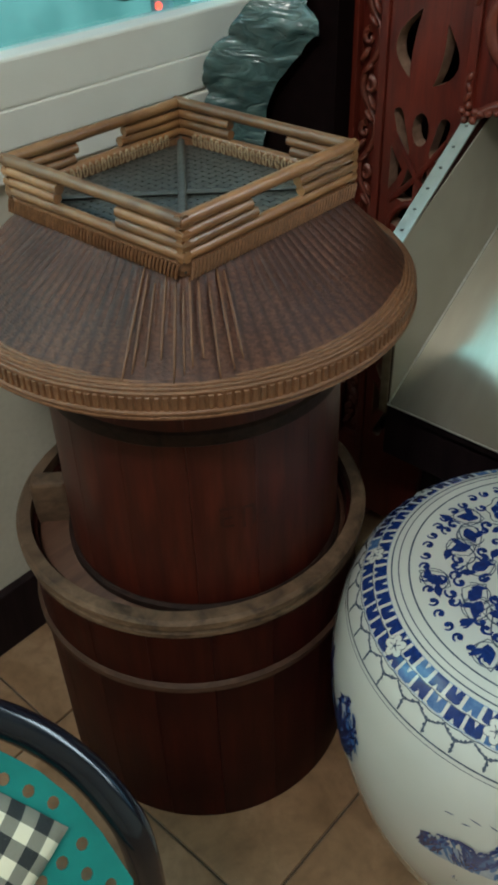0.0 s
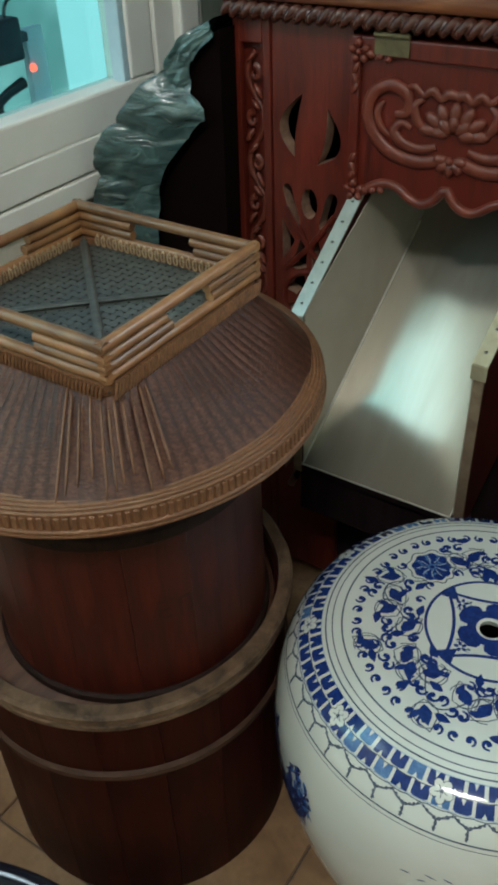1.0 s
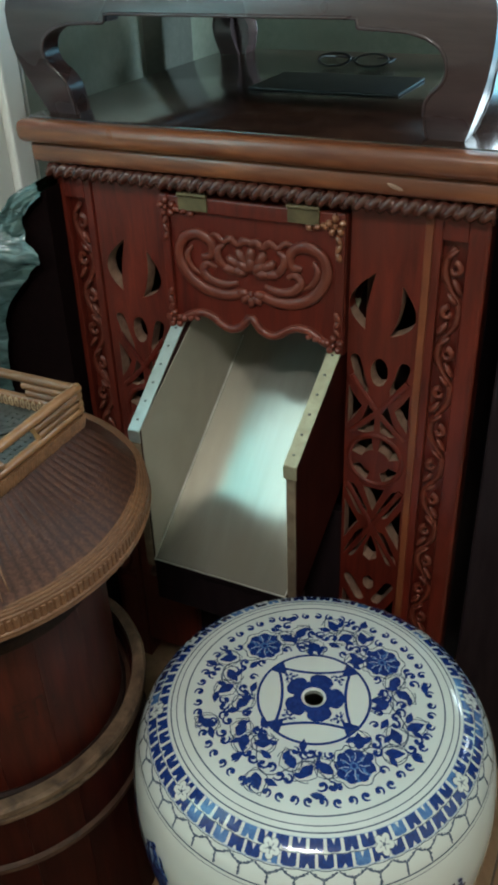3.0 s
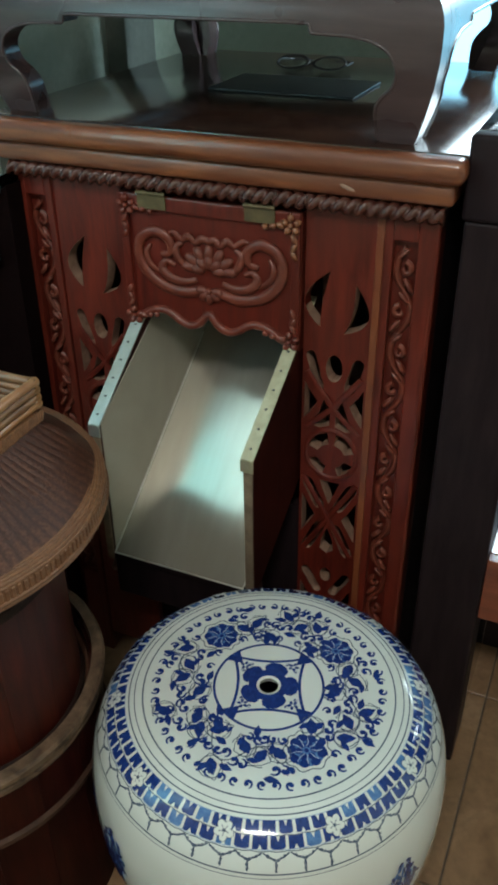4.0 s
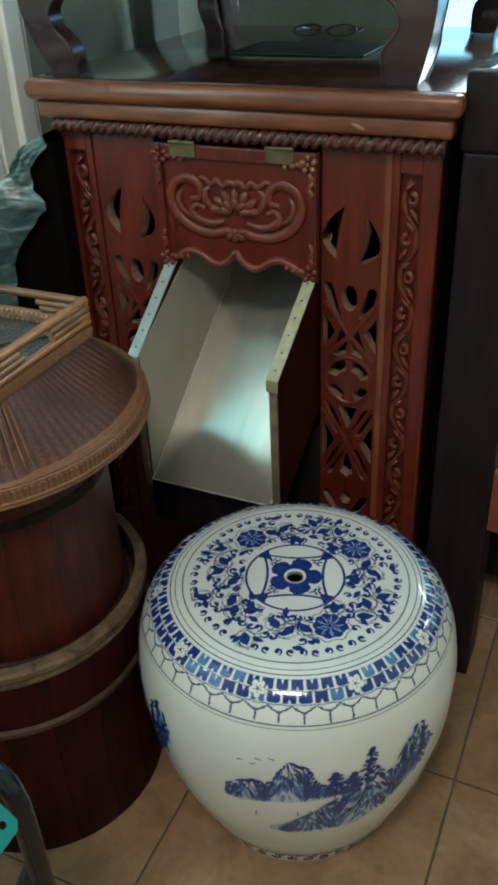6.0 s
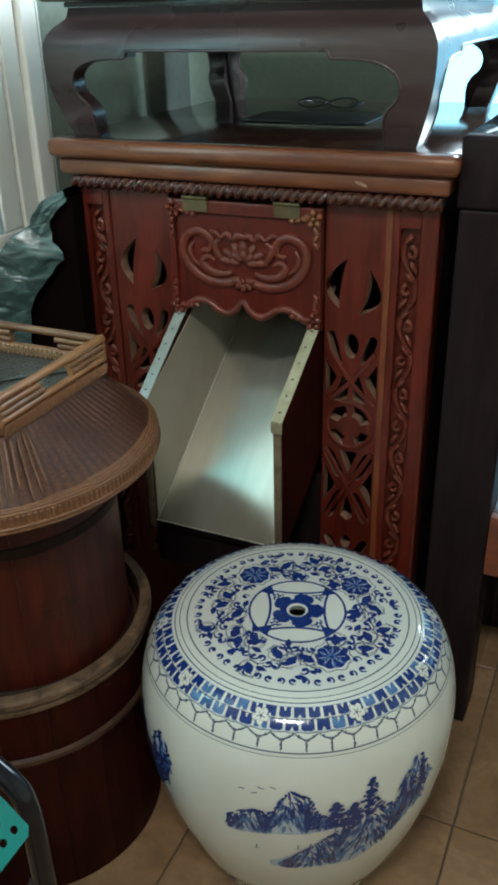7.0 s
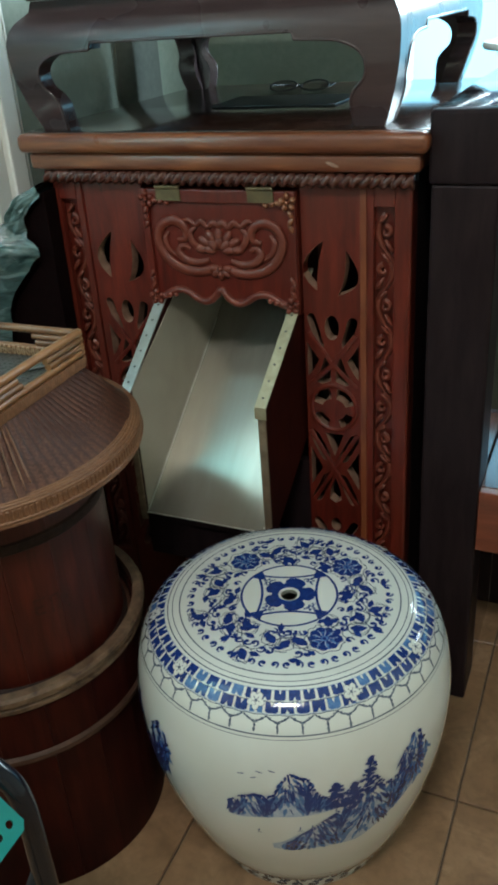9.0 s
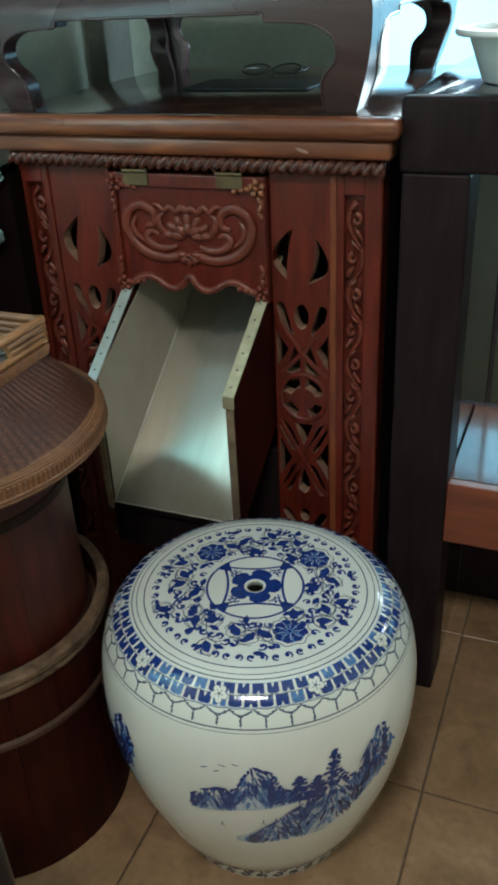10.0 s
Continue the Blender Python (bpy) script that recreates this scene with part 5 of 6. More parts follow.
for i, pa in enumerate(PEO):
    span = (pa - PEO[(i + 1) % 4]) % 360
    at = lambda t: radians(pa - span * t)
    wave = lambda t: 0.109 + 0.015 * math.sin(4 * math.pi * t)
    line(vine_g, [(at(t), s_of_r(wave(t))) for t in (0.13 + 0.74 * j / 50 for j in range(51))], 0.0008)
    for k, t in enumerate((0.20, 0.31, 0.42, 0.53, 0.64, 0.75, 0.85) if i < 2 else (0.22, 0.36, 0.50, 0.64, 0.78, 0.90) if i == 2 else (0.02, 0.16, 0.30, 0.44, 0.58, 0.72)):
        side = 1 if k % 2 else -1
        rad = wave(t) + side * 0.013
        turn = side * (0.7 if k < 3 else -0.7) + (0 if side > 0 else math.pi)
        dab(vine_n, at(t), s_of_r(rad), leaf(0.0074, 0.0125), turn, 0.0007)
        rim_ = leaf(0.0138, 0.0185)
        ct, st = math.cos(turn), math.sin(turn)
        line(vine_g, [(at(t) + (u_ * ct - v_ * st) / rad, s_of_r(rad) + u_ * st + v_ * ct) for u_, v_ in rim_ + rim_[:1]], 0.0006)
        dab(vine_n, at(t + 0.06), s_of_r(wave(t) - side * 0.022), leaf(0.0048, 0.0092), turn + 2.4, 0.0007)
        dab(vine_n, at(t + 0.045), s_of_r(rad + side * 0.006), leaf(0.0040, 0.0086), turn + 0.9, 0.0007)
        line(vine_g, [(at(t) + 0.0150 * math.cos(b) / rad, s_of_r(rad) + 0.0145 * math.sin(b)) for b in (turn + 0.6 + 5.0 * j / 20 for j in range(21))], 0.0006)
        curl(vine_n, at(t + 0.03), s_of_r(wave(t) - side * 0.010), 0.0074, side, turn, 0.0022)
        curl(vine_n, at(t - 0.03), s_of_r(wave(t) - side * 0.012), 0.0070, -side, turn + 2.0, 0.0022)
    for k in range(4):
        b = math.pi / 4 + math.pi / 2 * k
        curl(vine_n, at(0) + 0.034 * math.cos(b) / 0.107, s_of_r(0.107) + 0.030 * math.sin(b), 0.0066, 1 if k % 2 else -1, b, 0.0020)
for k in range(56):
    a = 2 * math.pi * k / 56
    near = min(abs((math.degrees(a) - p + 180) % 360 - 180) for p in PEO[:3])
    curl(vine_n, a, s_of_r(0.1435 if near > 16 else 0.146), 0.0060, 1 if k % 2 else -1, 1.2, 0.0021)
    if k % 3 == 1 and near > 14:
        curl(vine_n, a, s_of_r(0.0825), 0.0060, 1 if k % 2 else -1, 4.2, 0.0019)
tagged(part("painted_vine", vine_n, PORCELAIN_BLUE, stool, "cobalt leaves and scrolls"), kind="stuff")
tagged(part("painted_vine", vine_g, PORCELAIN_GREY, stool, "fine grey-blue vine lines"), kind="stuff")

# two rows of upright blocks, white blossoms between them, hanging chains below
S1 = s_of_r(0.1800)
rows_w, rows_n, rows_m, rows_g = (bmesh.new() for _ in range(4))
line(rows_w, [(2 * math.pi * k / 160, S1 + 0.0175) for k in range(161)], 0.0155, 0.0003)
NB = 64
for row in range(2):
    for k in range(NB):
        a = 2 * math.pi * (k + 0.5 * row) / NB
        s = S1 + (0.0095, 0.0248)[row]
        h = (0.0068, 0.0070)[row]
        w = 0.0074 + 0.0009 * row
        lift = 0.0006
        shape = [(-w, -h), (-0.3 * w, -h), (-0.12 * w, -0.1 * h), (0.12 * w, -0.1 * h), (0.3 * w, -h), (w, -h), (w, h * 0.75), (w * 0.6, h), (-w * 0.6, h), (-w, h * 0.75)] if (k + row) % 2 else \
            [(-w, -h), (w, -h), (w, h), (0.3 * w, h), (0.12 * w, 0.2 * h), (-0.12 * w, 0.2 * h), (-0.3 * w, h), (-w, h)]
        dab(rows_m if rng.random() < 0.14 else rows_n, a, s, shape, 0, lift)
    line(rows_g, [(2 * math.pi * k / 400, S1 + (0.0172, 0.0332)[row] + 0.0011 * abs(math.sin(NB * math.pi * k / 400))) for k in range(401)], 0.0005, 0.0007)
part("painted_wash", rows_w, PORCELAIN_PALE, stool, "pale blue wash under the block border")
tagged(part("painted_block", rows_n, PORCELAIN_BLUE, stool, "border of dark cobalt blocks"), kind="stuff")
tagged(part("painted_block", rows_m, PORCELAIN_MID, stool, "paler blue blocks of the border"), kind="stuff")
part("painted_scallop", rows_g, PORCELAIN_GREY, stool)
for k in range(10):
    a = radians(-118 + 36 * k)
    g, f = bmesh.new(), bmesh.new()
    for j in range(5):
        b = 2 * math.pi * j / 5 + 0.3
        r = 0.195
        dab(g, a + 0.0062 * math.cos(b) / r, S1 + 0.018 + 0.0062 * math.sin(b), oval(0.0058, 0.0050, 10), b, 0.0009)
        dab(f, a + 0.0064 * math.cos(b) / r, S1 + 0.018 + 0.0064 * math.sin(b), oval(0.0050, 0.0042, 10), b, 0.0012)
    fl = part("painted_flower", f, PORCELAIN, stool, "white five-petalled flower")
    part("flower_outline", g, PORCELAIN_GREY, fl)
    c = bmesh.new()
    dab(c, a, S1 + 0.018, oval(0.0018, 0.0018, 8), 0, 0.0015)
    for j in range(5):
        b = 2 * math.pi * j / 5 + 0.3
        line(c, [(a + q * math.cos(b) / 0.195, S1 + 0.018 + q * math.sin(b)) for q in (0.002, 0.006)], 0.0004, 0.0015)
    part("flower_heart", c, PORCELAIN_GREY, fl)
chain = bmesh.new()
NY = 44


def beads(a0, s0, a1, s1, count):
    for j in range(count):
        t = (j + 0.5) / count
        q = 0.0020 if j % 2 else 0.0013
        dab(chain, a0 + (a1 - a0) * t + rng.gauss(0, 0.0016), s0 + (s1 - s0) * t + rng.gauss(0, 0.0003), oval(q * rng.uniform(0.8, 1.2), q * rng.uniform(0.8, 1.2), 6), 0, 0.0007)


for k in range(NY):
    a = 2 * math.pi * k / NY + rng.gauss(0, 0.004)
    da = math.pi / NY
    for s_ in (-1, 1):
        line(chain, [(a + s_ * da, S1 + 0.0350), (a + s_ * da * 0.55, S1 + 0.0400), (a, S1 + 0.0432)], [0.0007, 0.0010, 0.0008])
        beads(a + s_ * da, S1 + 0.0355, a, S1 + 0.0432, 4)
    drop = rng.uniform(0.0125, 0.0150)
    line(chain, [(a, S1 + 0.0432), (a, S1 + 0.0432 + drop)], [0.0009, 0.0008])
    beads(a, S1 + 0.0440, a, S1 + 0.0442 + drop, 5)
tagged(part("painted_chain", chain, PORCELAIN_GREY, stool, "row of hanging grey-blue chains"), kind="stuff")
for z_, w_ in ((0.398, 0.0009), (0.393, 0.0004), (0.074, 0.0005), (0.060, 0.0010)):
    ln_ = bmesh.new()
    ring_line(ln_, s_of_z(z_), w_)
    part("painted_ring", ln_, PORCELAIN_GREY, stool, "thin grey-blue line")
foot = bmesh.new()
for k in range(120):
    a = 2 * math.pi * k / 120
    curl(foot, a, s_of_z(0.012 + 0.015 * (k % 3)), 0.0090, 1 if k % 2 else -1, rng.uniform(0, 6), 0.0036)
tagged(part("painted_foot_border", foot, PORCELAIN_GREY, stool, "scribbled dark border round the foot"), kind="stuff")


# landscapes on the belly: crags, trees and a boat in three strengths of blue
def landscape(turn, squeeze, seed):
    g = random.Random(seed)
    deep, wash, soft = bmesh.new(), bmesh.new(), bmesh.new()

    def spot(bm, th, z, w, h, rot, lift):
        dab(bm, radians(turn + th * squeeze), s_of_z(z), [(u * g.uniform(0.7, 1.2), v * g.uniform(0.8, 1.15)) for u, v in oval(w, h, 8)], rot, lift)

    def stroke(bm, th, z, drop, lean, bow, w, lift):
        """A tapered brush stroke that runs down from a spot."""
        pts = []
        for j in range(6):
            t = j / 5
            u = lean * t + bow * math.sin(math.pi * t)
            pts.append((radians(turn + th * squeeze) + u / 0.23, s_of_z(z - drop * t)))
        line(bm, pts, [w * q for q in (0.35, 1.0, 1.1, 0.9, 0.6, 0.15)], lift)

    def crag(t0, t1, low, high, count, dark):
        for k in range(count):
            t = g.random()
            th = t0 + (t1 - t0) * t
            lo, hi = low(t), high(t)
            q = g.random() ** 0.75
            z = lo + (hi - lo) * (0.15 + 0.85 * q)
            drop = min(g.uniform(0.010, 0.026), z - lo + 0.004)
            # strokes fall away to both sides of each spur
            spur = math.sin(t * 17.0 + seed)
            lean = 0.010 * spur + g.gauss(0, 0.003)
            if g.random() < dark * (0.5 + 0.6 * q):
                stroke(deep, th, z, drop, lean, g.gauss(0, 0.002), g.uniform(0.0007, 0.0019), 0.0012)
            else:
                stroke(wash, th, z, drop, lean, g.gauss(0, 0.002), g.uniform(0.0014, 0.0032), 0.0009)
        # dark broken ridge line
        n = int((t1 - t0) * 1.3)
        for k in range(n):
            t = (k + 0.5) / n
            if g.random() < 0.8:
                stroke(deep, t0 + (t1 - t0) * t, high(t) + 0.002, g.uniform(0.003, 0.009), 0.006 * math.sin(t * 17.0 + seed), 0.001, g.uniform(0.0012, 0.0024), 0.0013)

    def under(t0, t1, low, high):
        n = 26
        vs = []
        for k in range(n + 1):
            t = k / n
            a = radians(turn + (t0 + (t1 - t0) * t) * squeeze)
            col = [soft.verts.new(on_glaze(a, s_of_z(low(t) + (high(t) - low(t)) * j / 6), 0.0005)) for j in range(7)]
            vs.append(col)
        for k in range(n):
            for j in range(6):
                soft.faces.new((vs[k][j], vs[k + 1][j], vs[k + 1][j + 1], vs[k][j + 1]))

    wob = lambda t, f, m: m * noise.noise((t * f, seed * 3.1, 0.5))
    # far crag
    lo1 = lambda t: 0.252 + 0.020 * t + wob(t, 5, 0.006)
    hi1 = lambda t: 0.276 + 0.030 * max(0.0, math.sin(math.pi * t)) ** 0.4 + 0.034 * math.exp(-((t - 0.66) / 0.17) ** 4) + wob(t, 9, 0.010)
    under(-36, 0, lo1, lambda t: lo1(t) + (hi1(t) - lo1(t)) * 0.7)
    crag(-36, 0, lambda t: lo1(t) + 0.006, hi1, 260, 0.60)
    # near slope rising to the side
    lo2 = lambda t: 0.185 + 0.075 * max(0.0, t - 0.55) / 0.45 + wob(t, 6, 0.005)
    hi2 = lambda t: 0.200 + 0.080 * min(1.0, t / 0.42) + 0.022 * max(0.0, t - 0.42) / 0.58 + wob(t, 9, 0.010)
    under(-22, 34, lambda t: lo2(t) - 0.003, lambda t: lo2(t) + (hi2(t) - lo2(t)) * 0.8)
    crag(-18, 34, lo2, hi2, 420, 0.60)
    crag(24, 36, lambda t: 0.275 + 0.01 * t, lambda t: 0.318 + 0.028 * math.sin(3.1 * t), 80, 0.40)
    # trees
    for th, z0, z1, w in ((0, 0.276, 0.322, 6.5), (12, 0.286, 0.348, 6.0), (6, 0.272, 0.315, 6.0)):
        for k in range(80):
            t = g.random()
            spot(deep, th + g.gauss(0, w * (1.05 - t) * 0.5), z0 + (z1 - z0) * t, g.uniform(0.0026, 0.0050), g.uniform(0.0016, 0.0034), g.uniform(-0.4, 0.4), 0.0013)
        spot(deep, th, z0, 0.0010, 0.012, 0.1, 0.0013)
    # birds and boats
    for th, z in ((-30, 0.338), (-24, 0.345), (-26, 0.335), (-20, 0.348)):
        spot(deep, th, z, 0.0052, 0.0008, g.uniform(-0.4, 0.4), 0.0009)
    for th, z in ((-26, 0.222), (-12, 0.232), (-8, 0.234)):
        spot(deep, th, z, 0.0050, 0.0008, 0.1, 0.0009)
        spot(deep, th, z + 0.006, 0.0010, 0.0045, 0.1, 0.0009)
    art = part("landscape_wash", soft, PORCELAIN_PALE, stool, "pale blue wash of a painted landscape")
    tagged(part("landscape_stroke", deep, PORCELAIN_BLUE, art, "dark cobalt brush strokes of crags and trees"), kind="stuff")
    tagged(part("landscape_stroke", wash, PORCELAIN_MID, art, "soft blue brush strokes"), kind="stuff")


landscape(-56, 1.0, 3)
landscape(-150, 0.95, 8)
landscape(80, 1.0, 12)

# ---------------------------------------------------------------- dark table beside the cabinet
TX0, TX1, TY0, TY1 = 0.650, 1.30, 0.0, 0.60
table = thing("dark_side_table", ((TX0 + TX1) / 2, 0.30, 0), "black-brown wooden table with a lower shelf", "table")
part("tabletop", boxed(TX0 - 0.002, TX1 + 0.002, TY0 + 0.0265, TY1, 1.034, 1.062, 0.003), TABLE_GLOSS, table, "glossy black-brown top", 40)
part("front_rail", boxed(TX0 - 0.004, TX1 + 0.004, TY0 - 0.004, TY0 + 0.026, 0.962, 1.0625, 0.006, 3), BLACK_WOOD, table, "dark front board across the legs", 40)
for x0 in (TX0, TX1 - 0.096):
    part("leg", boxed(x0, x0 + 0.096, TY0, TY0 + 0.09, 0.0, 0.9615, 0.004), BLACK_WOOD, table)
    part("leg", boxed(x0, x0 + 0.096, TY1 - 0.095, TY1 - 0.005, 0.0, 1.0335, 0.004), BLACK_WOOD, table)
part("side_board", boxed(TX0 + 0.066, TX0 + 0.0945, TY0 + 0.0905, TY1 - 0.0955, 0.0, 1.0335), SIDE_GLOSS, table, "glossy dark side board")
part("shelf", boxed(TX0 + 0.0965, TX1 - 0.0965, TY0 + 0.021, TY0 + 0.305, 0.444, 0.464, 0.001), SHELF_GLOSS, table, "polished brown shelf")
part("shelf_front", boxed(TX0 + 0.0965, TX1 - 0.0965, TY0 + 0.002, TY0 + 0.0205, 0.347, 0.4635, 0.002), RED_SHELF, table, "red-brown shelf front")
part("back_board", boxed(TX0 + 0.0950, TX1 - 0.0965, TY0 + 0.306, TY0 + 0.320, 0.0, 0.4635), BLACK_WOOD, table, "dark board under the shelf")

BX, BYY = 0.812, 0.165
basin = thing("plastic_basin", (BX, BYY, 1.0625), "white plastic wash basin standing on the dark table", "basin")
part("bowl", lathed([(0.001, 1.063), (0.078, 1.063), (0.084, 1.066), (0.104, 1.118), (0.107, 1.127), (0.104, 1.127), (0.100, 1.119), (0.080, 1.070), (0.001, 1.068)], (BX, BYY), 64), BASIN, basin, "", 60)
part("rim", lathed([(0.106, 1.124), (0.124, 1.126), (0.127, 1.130), (0.125, 1.135), (0.106, 1.136), (0.103, 1.130)], (BX, BYY), 64, closed=True), BASIN, basin, "wide rolled rim", 60)
tubbox = thing("plastic_tub", (0.90, 0.40, 1.0625), "pale blue plastic tub standing behind the basin", "tub")
part("bowl", lathed([(0.001, 1.063), (0.100, 1.063), (0.105, 1.068), (0.125, 1.200), (0.132, 1.206), (0.128, 1.209), (0.120, 1.204), (0.100, 1.070), (0.001, 1.069)], (0.90, 0.40), 64), BLUE_PLASTIC, tubbox, "", 60)

# ---------------------------------------------------------------- things lying on the cabinet
tray = thing("black_tray", (0.30, 0.34, 1.0372), "thin black tray lying on the polished cabinet top", "tray")
bm = boxed(0.185, 0.425, 0.262, 0.405, 1.0375, 1.0410, 0.001)
part("plate", bm, DEVICE, tray)
specs = thing("spectacles", (0.27, 0.50, 1.0372), "dark-rimmed spectacles lying folded on the cabinet top", "spectacles")
for s in (-1, 1):
    cx = 0.270 + s * 0.034
    loop = [(cx + 0.029 * math.cos(a), 0.505 + 0.016 * math.sin(a), 1.0470 + 0.0080 * math.sin(a)) for a in (2 * math.pi * k / 24 for k in range(24))]
    rim = part("rim", tube(bmesh.new(), loop, 0.0018, 6, closed=True), DEVICE, specs, "thin dark rim", 180)
    lens = bmesh.new()
    vs = [lens.verts.new((cx + 0.028 * math.cos(a), 0.505 + 0.016 * math.sin(a), 1.0470 + 0.0080 * math.sin(a))) for a in (2 * math.pi * k / 24 for k in range(24))]
    f = lens.faces.new(vs)
    ext = bmesh.ops.extrude_face_region(lens, geom=[f])
    bmesh.ops.translate(lens, verts=[g for g in ext["geom"] if isinstance(g, bmesh.types.BMVert)], vec=(0, 0.0015, 0))
    part("lens", lens, CLEAR_PLASTIC, rim, "clear lens")
    part("temple", tube(bmesh.new(), [(cx + s * 0.029, 0.508, 1.0435), (cx + s * 0.034, 0.53, 1.047), (cx + s * 0.020, 0.560, 1.043), (cx - s * 0.012, 0.578, 1.0392)], 0.0018, 6), DEVICE, specs)
part("bridge", tube(bmesh.new(), [(0.265, 0.508, 1.0435), (0.270, 0.510, 1.0455), (0.275, 0.508, 1.0435)], 0.0018, 6), DEVICE, specs)

# ---------------------------------------------------------------- plastic-wrapped bundle between window wall and cabinet
bundle = thing("wrapped_bundle", (-0.11, 0.05, 0), "dark bundle wrapped in crumpled shiny black plastic leaning in the corner", "bundle")
OUT = smooth_profile([(-0.006, 0.957), (-0.038, 0.938), (-0.072, 0.903), (-0.104, 0.868), (-0.140, 0.832), (-0.166, 0.785), (-0.176, 0.735), (-0.179, 0.68), (-0.180, 0.60), (-0.180, 0.45), (-0.180, 0.2), (-0.180, 0.0)], 14)
# core coloured almost pure black, out to the cabinet's side
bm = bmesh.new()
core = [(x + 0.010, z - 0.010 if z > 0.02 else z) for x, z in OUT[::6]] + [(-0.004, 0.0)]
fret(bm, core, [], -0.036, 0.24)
part("core", bm, BLACK_CORE, bundle, "matt black core that fills the space up to the cabinet")
bm = bmesh.new()
cols, run = [], 0.0
for i, (x, z) in enumerate(OUT):
    if i:
        run += math.hypot(x - OUT[i - 1][0], z - OUT[i - 1][1])
    x2, z2 = OUT[min(i + 1, len(OUT) - 1)]
    x1, z1 = OUT[max(i - 1, 0)]
    ln = math.hypot(x2 - x1, z2 - z1) or 1
    nx, nz = (z2 - z1) / ln, -(x2 - x1) / ln          # outward: towards the wall and up
    if nx > 0:
        nx, nz = -nx, -nz
    # how far the sheet laps over the front: a pointed tongue near the top, then narrowing downwards
    lap = float(np.interp(z, [0.0, 0.60, 0.69, 0.74, 0.78, 0.825, 0.852, 0.868, 0.89, 0.92, 0.957], [0.060, 0.068, 0.072, 0.078, 0.090, 0.106, 0.104, 0.140, 0.056, 0.036, 0.020]))
    lap = min(lap + 0.006 * noise.noise((z * 22, 2.0, 0)), -0.012 - x + (0.02 if z > 0.9 else 0.0)) if z < 0.93 else lap
    lx, lz = float(np.interp(z, [0.87, 0.95], [1.0, 0.35])), -float(np.interp(z, [0.80, 0.87, 0.95], [0.05, 0.16, 0.85]))
    front = -0.040 - 0.070 * min(1.0, max(0.0, (-0.012 - x) / 0.14))
    col = []
    for k in range(40):
        w = k / 39
        if w < 0.5:
            q = w / 0.5
            px, pz, py = x + lx * lap * (1 - q), z + lz * lap * (1 - q), front * q + (-0.040 + 0.3 * front * 0.5) * (1 - q)
        else:
            q = 1.0
            px, pz, py = x, z, front + 0.30 * (w - 0.5) / 0.5
        # pillowy folds that run across the sheet, with sharp creases between them
        across = w * 0.34
        ph = run / 0.112 + 0.25 + 0.55 * noise.noise((across * 9, run * 5, 1.0)) + 0.5 * across
        pillow = abs(math.sin(math.pi * ph)) ** 0.55
        ph2 = run / 0.046 + 1.4 * across / 0.3 + 0.9 * noise.noise((across * 14, run * 11, 4.0))
        small = abs(math.sin(math.pi * ph2)) ** 0.7
        fold = 0.014 * (pillow - 0.7) + 0.0026 * (small - 0.6) + 0.004 * noise.noise((across * 30, run * 34, 8.0))
        if w < 0.5:
            py -= fold * 1.25 * (0.45 + 0.55 * q)
            px += nx * fold * 0.6 * q
            pz += nz * fold * 0.6 * q
        else:
            px += max(nx * fold, -0.016)
            pz += nz * fold
        col.append(bm.verts.new((max(px, -0.206), py, max(pz, 0.001))))
    cols.append(col)
for a, b in zip(cols, cols[1:]):
    for k in range(39):
        bm.faces.new((a[k], b[k], b[k + 1], a[k + 1]))
part("plastic_sheet", bm, BAG, bundle, "crumpled glossy black plastic with grey-green sheen put into its colour", 75)

# ---------------------------------------------------------------- perforated chair with a cushion
A0 = Vector((0.444, -0.862, 0.584))
E1, E2 = Vector((0.741, 0, -0.671)), Vector((0, -1, 0))
EN = Vector((0.671, 0, 0.741))


def on_chair(u, v, h=0.0):
    return A0 + E1 * u + E2 * v + EN * h


chair = thing("metal_chair", (0.42, -1.06, 0), "teal perforated metal chair with a black tube frame", "chair")
U1, VM, VHALF, VR = 0.042, 0.170, 0.205, 0.137


def chair_arc(inset, n=9):
    """The rounded head of the backrest in its own plane, from one side to the other."""
    left = [(-(0.155 - inset) * math.sin(math.pi / 2 * k / (n - 1)), VM - VHALF + VR + 0.003 - (VR - inset) * math.cos(math.pi / 2 * k / (n - 1))) for k in range(n)]
    return left + [(u, 2 * VM - v) for u, v in reversed(left)]


def chair_sheet():
    """The perforated sheet: rounded head, straight foot, holes in staggered rows."""
    arc = chair_arc(0.0165)
    v0, v1 = arc[0][1], arc[-1][1]
    out = [(U1 - 0.006, v0 + 0.001), *arc, (U1 - 0.006, v1 - 0.001), (U1, v1 - 0.008), (U1, v0 + 0.008)]
    holes = []
    d = 0.0152
    for i in range(12):
        for j in range(28):
            u, v = U1 - 0.014 - d * i, v0 + 0.013 + d * j + (d / 2 if i % 2 else 0)
            rel = min(v - v0, v1 - v)
            lim = -0.128 if rel > 0.12 else -0.128 * math.sqrt(max(0.0, 1 - ((0.12 - rel) / 0.12) ** 2))
            if u < lim + 0.010 or rel < 0.008:
                continue
            holes.append(ellipse(u, v, 0.0040, 0.0040, 0, 8))
    bm = fret(bmesh.new(), out, holes, 0.0, -0.0018)
    for v in bm.verts:
        v.co = on_chair(v.co.x, v.co.z, v.co.y)
    return bm


part("perforated_sheet", chair_sheet(), TEAL, chair, "teal perforated steel sheet")


arc = [on_chair(u, v) for u, v in chair_arc(0.0)]


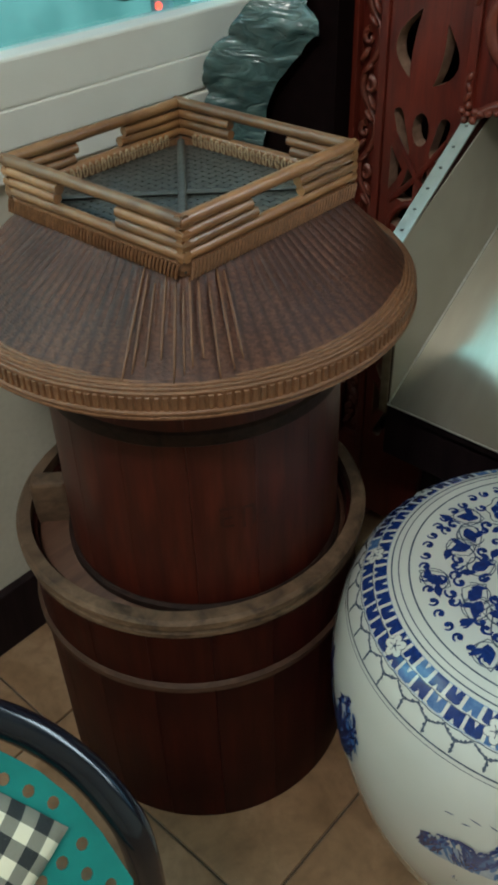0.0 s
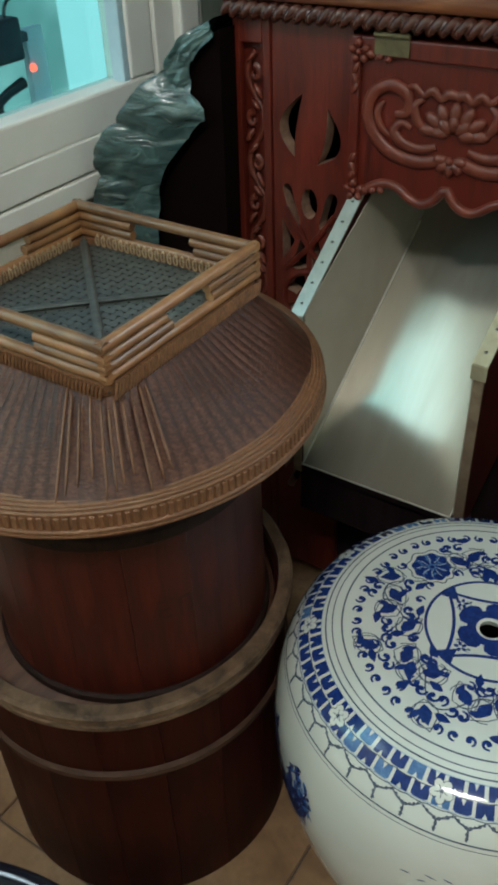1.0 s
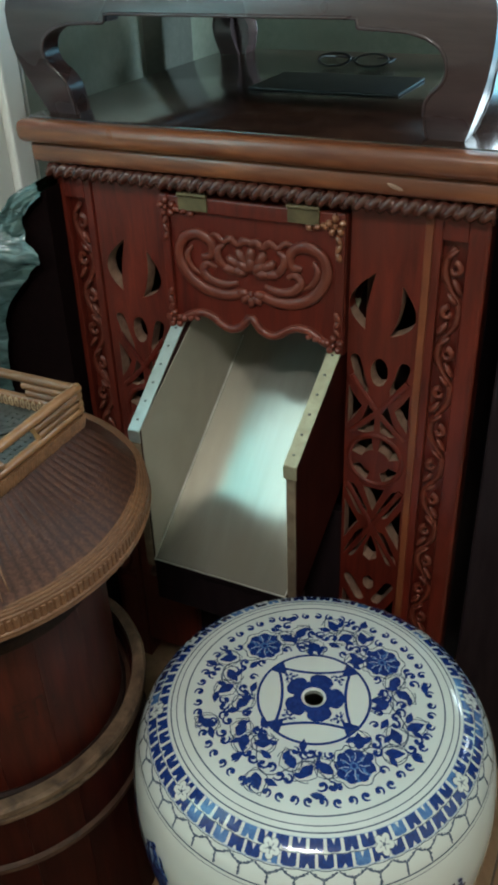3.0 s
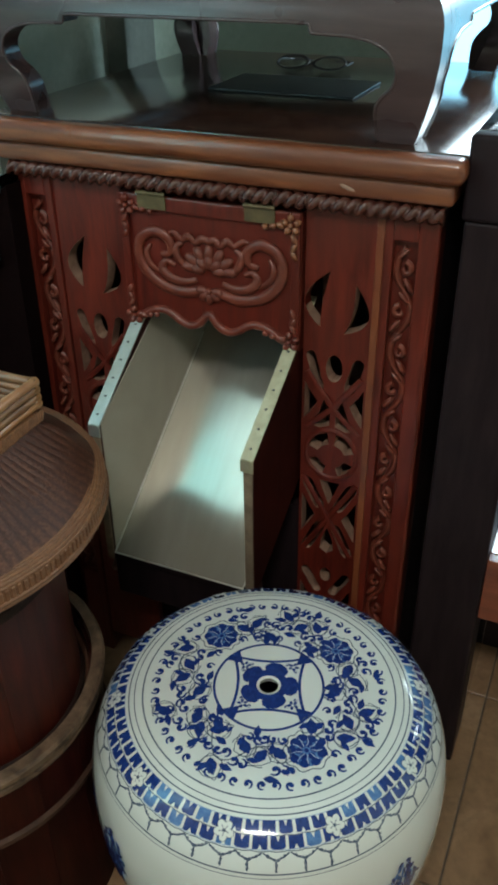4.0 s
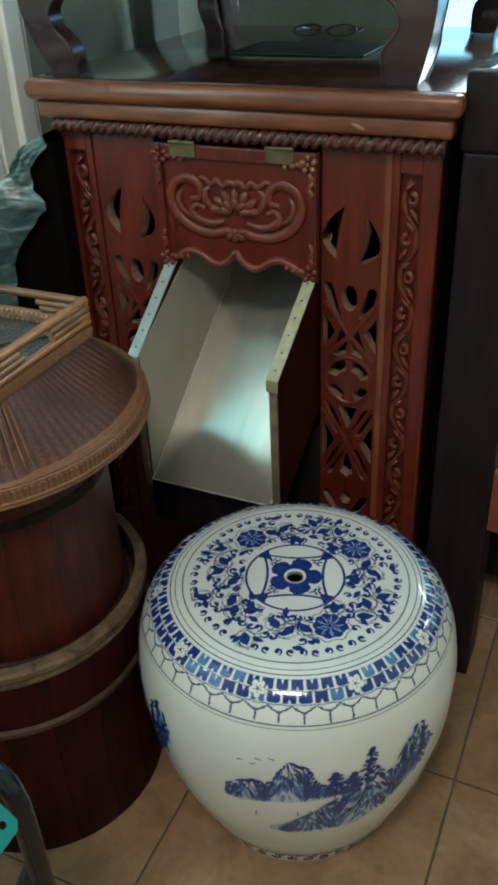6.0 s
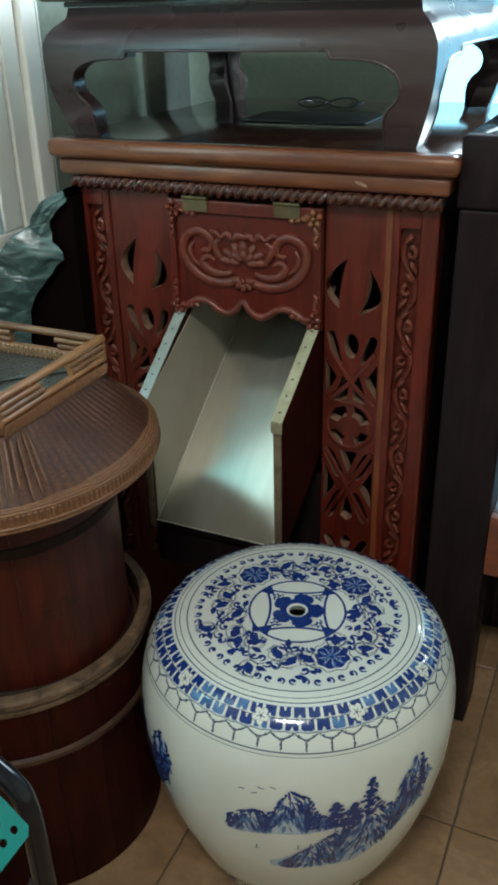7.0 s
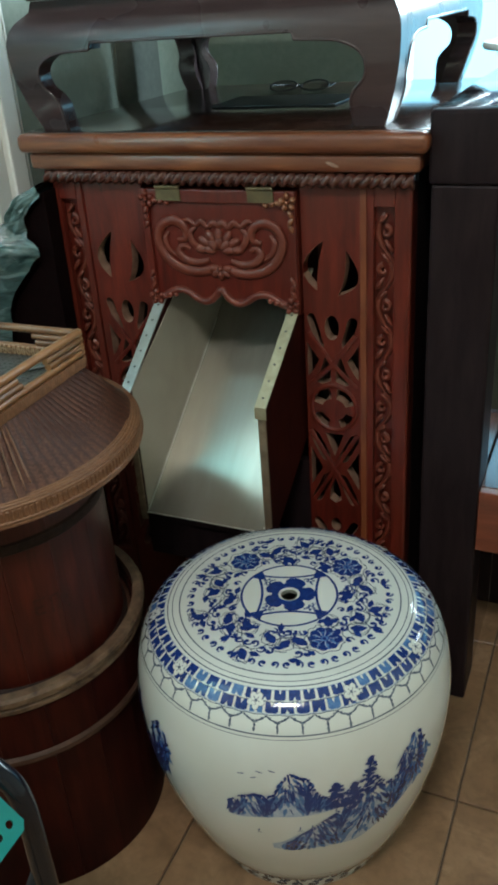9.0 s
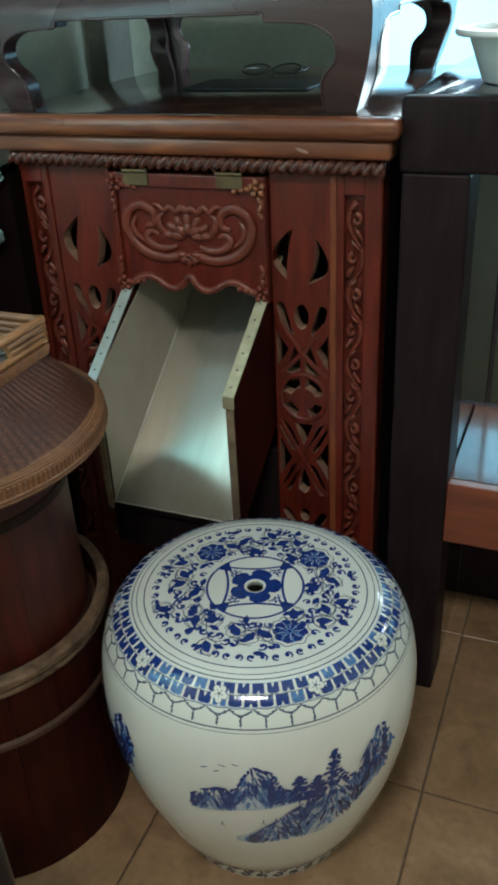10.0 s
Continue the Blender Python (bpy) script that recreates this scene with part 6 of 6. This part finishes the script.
def leg_down(q):
    return [q + Vector((0.010, 0, -0.018)), q + Vector((0.014, 0, -0.055)), q + Vector((0.014, 0, -0.15)), Vector((q.x + 0.015, q.y, 0.012))]


bent = part("tube_frame", tube(bmesh.new(), smooth3([*reversed(leg_down(arc[0])), *arc, *leg_down(arc[-1])]), 0.0112, 12), BLACK_TUBE, chair, "glossy black bent tube", 180)
for q in (arc[0], arc[-1]):
    part("rubber_foot", tube(bmesh.new(), [(q.x + 0.0150, q.y, 0.03), (q.x + 0.015, q.y, 0.0)], 0.0135, 10), DEVICE, bent, "black rubber foot", 60)
    part("rear_leg", tube(bmesh.new(), [(q.x + 0.013, q.y, 0.46), (q.x - 0.10, q.y, 0.20), (q.x - 0.18, q.y, 0.0)], 0.0100, 12), BLACK_TUBE, chair, "", 180)
part("cross_tube", tube(bmesh.new(), [(arc[0].x + 0.014, arc[0].y, 0.33), (arc[-1].x + 0.014, arc[-1].y, 0.33)], 0.0095, 10), BLACK_TUBE, chair, "", 180)

cushion = thing("gingham_cushion", tuple(on_chair(-0.10, 0.09, 0.01)), "black and cream gingham cushion lying on the teal chair", "cushion")
bm = bmesh.new()
uvl = bm.loops.layers.uv.new("UVMap")
CN = 24
top, bot = [], []
cr, sr = math.cos(radians(9)), math.sin(radians(9))
for i in range(CN + 1):
    top.append([])
    bot.append([])
    for j in range(CN + 1):
        a, b = i / CN * 2 - 1, j / CN * 2 - 1
        puff = max(0.0, (1 - abs(a) ** 3.0) * (1 - abs(b) ** 3.0)) ** 0.5
        pin = 1 - 0.05 * (1 - abs(a)) * abs(b) - 0.05 * (1 - abs(b)) * abs(a)
        p, q = 0.058 * a * pin, 0.092 * b * pin
        u, v = -0.040 + p * 0.94 + q * 0.34, 0.106 - p * 0.34 + q * 0.94
        wr = 0.002 * noise.noise((u * 60, v * 60, 1.0))
        top[-1].append(bm.verts.new(on_chair(u, v, 0.006 + 0.018 * puff + wr)))
        bot[-1].append(bm.verts.new(on_chair(u, v, 0.004 - 0.001 * puff)))
for i in range(CN):
    for j in range(CN):
        for grid_, order in ((top, ((0, 0), (1, 0), (1, 1), (0, 1))), (bot, ((0, 0), (0, 1), (1, 1), (1, 0)))):
            f = bm.faces.new([grid_[i + di][j + dj] for di, dj in order])
            for lp, (di, dj) in zip(f.loops, order):
                lp[uvl].uv = ((i + di) / CN * 6.0, (j + dj) / CN * 9.4)
for i in range(CN):
    for a, b, c, d in ((top[i][0], top[i + 1][0], bot[i + 1][0], bot[i][0]), (top[i][CN], bot[i][CN], bot[i + 1][CN], top[i + 1][CN]),
                       (top[0][i], bot[0][i], bot[0][i + 1], top[0][i + 1]), (top[CN][i], top[CN][i + 1], bot[CN][i + 1], bot[CN][i])):
        bm.faces.new((a, b, c, d))
part("cover", bm, GINGHAM, cushion, "", 60)

# ---------------------------------------------------------------- seen through the side window
box_out = thing("wall_device", (-1.0, 0.59, 0.0), "dark box with a small red light on a post outside", "device")
part("post", boxed(-1.02, -1.0, 0.572, 0.632, 0.0, 0.765, 0.003), BLUE_PLASTIC, box_out, "pale post")
part("case", boxed(-1.02, -0.95, 0.430, 0.520, 0.712, 0.805, 0.008), DEVICE, box_out)
part("mount", boxed(-1.015, -0.99, 0.5205, 0.5715, 0.74, 0.76), DEVICE, box_out)
part("cable", tube(bmesh.new(), smooth3([(-0.97, 0.49, 0.80), (-0.97, 0.50, 0.83), (-0.97, 0.535, 0.86), (-0.975, 0.54, 0.93), (-1.0, 0.57, 1.1)]), 0.004, 6), DEVICE, box_out)
part("red_light", ball(bmesh.new(), (-0.995, 0.577, 0.678), (0.009, 0.009, 0.009), 12), LED, box_out, "glowing red indicator light")
rack = thing("sloping_bracket", (-0.96, 0.45, 0.0), "dark sloping bracket outside the window", "bracket")
part("arm", tube(bmesh.new(), [(-0.96, 0.36, 0.61), (-0.96, 0.45, 0.650), (-0.96, 0.505, 0.664)], [0.008, 0.012, 0.014], 8), DEVICE, rack)
part("upright", tube(bmesh.new(), [(-0.96, 0.42, 0.0), (-0.96, 0.42, 0.635)], 0.008, 8), DEVICE, rack)

# ---------------------------------------------------------------- floor tiles, 0.404 m apart
PITCH, JOINT = 0.404, 0.0035
tile_mesh = None
for i in range(-3, 6):
    for j in range(-7, 4):
        x0, y0 = 0.778 + PITCH * i, -0.234 + PITCH * j
        x1, y1 = x0 + PITCH, y0 + PITCH
        if x1 < WX or x0 > ROOM_X1 or y1 < FLOOR_Y0 or y0 > BY:
            continue
        if tile_mesh is None:
            bm = bmesh.new()
            box(bm, JOINT / 2, PITCH - JOINT / 2, JOINT / 2, PITCH - JOINT / 2, -0.006, 0.0, 0.0012, 1)
            tile = part("tile", bm, TILE)
            tile_mesh = tile.data
        else:
            tile = new("tile", tile_mesh)
        tile.location = (x0, y0, 0)
        tile.parent = floor
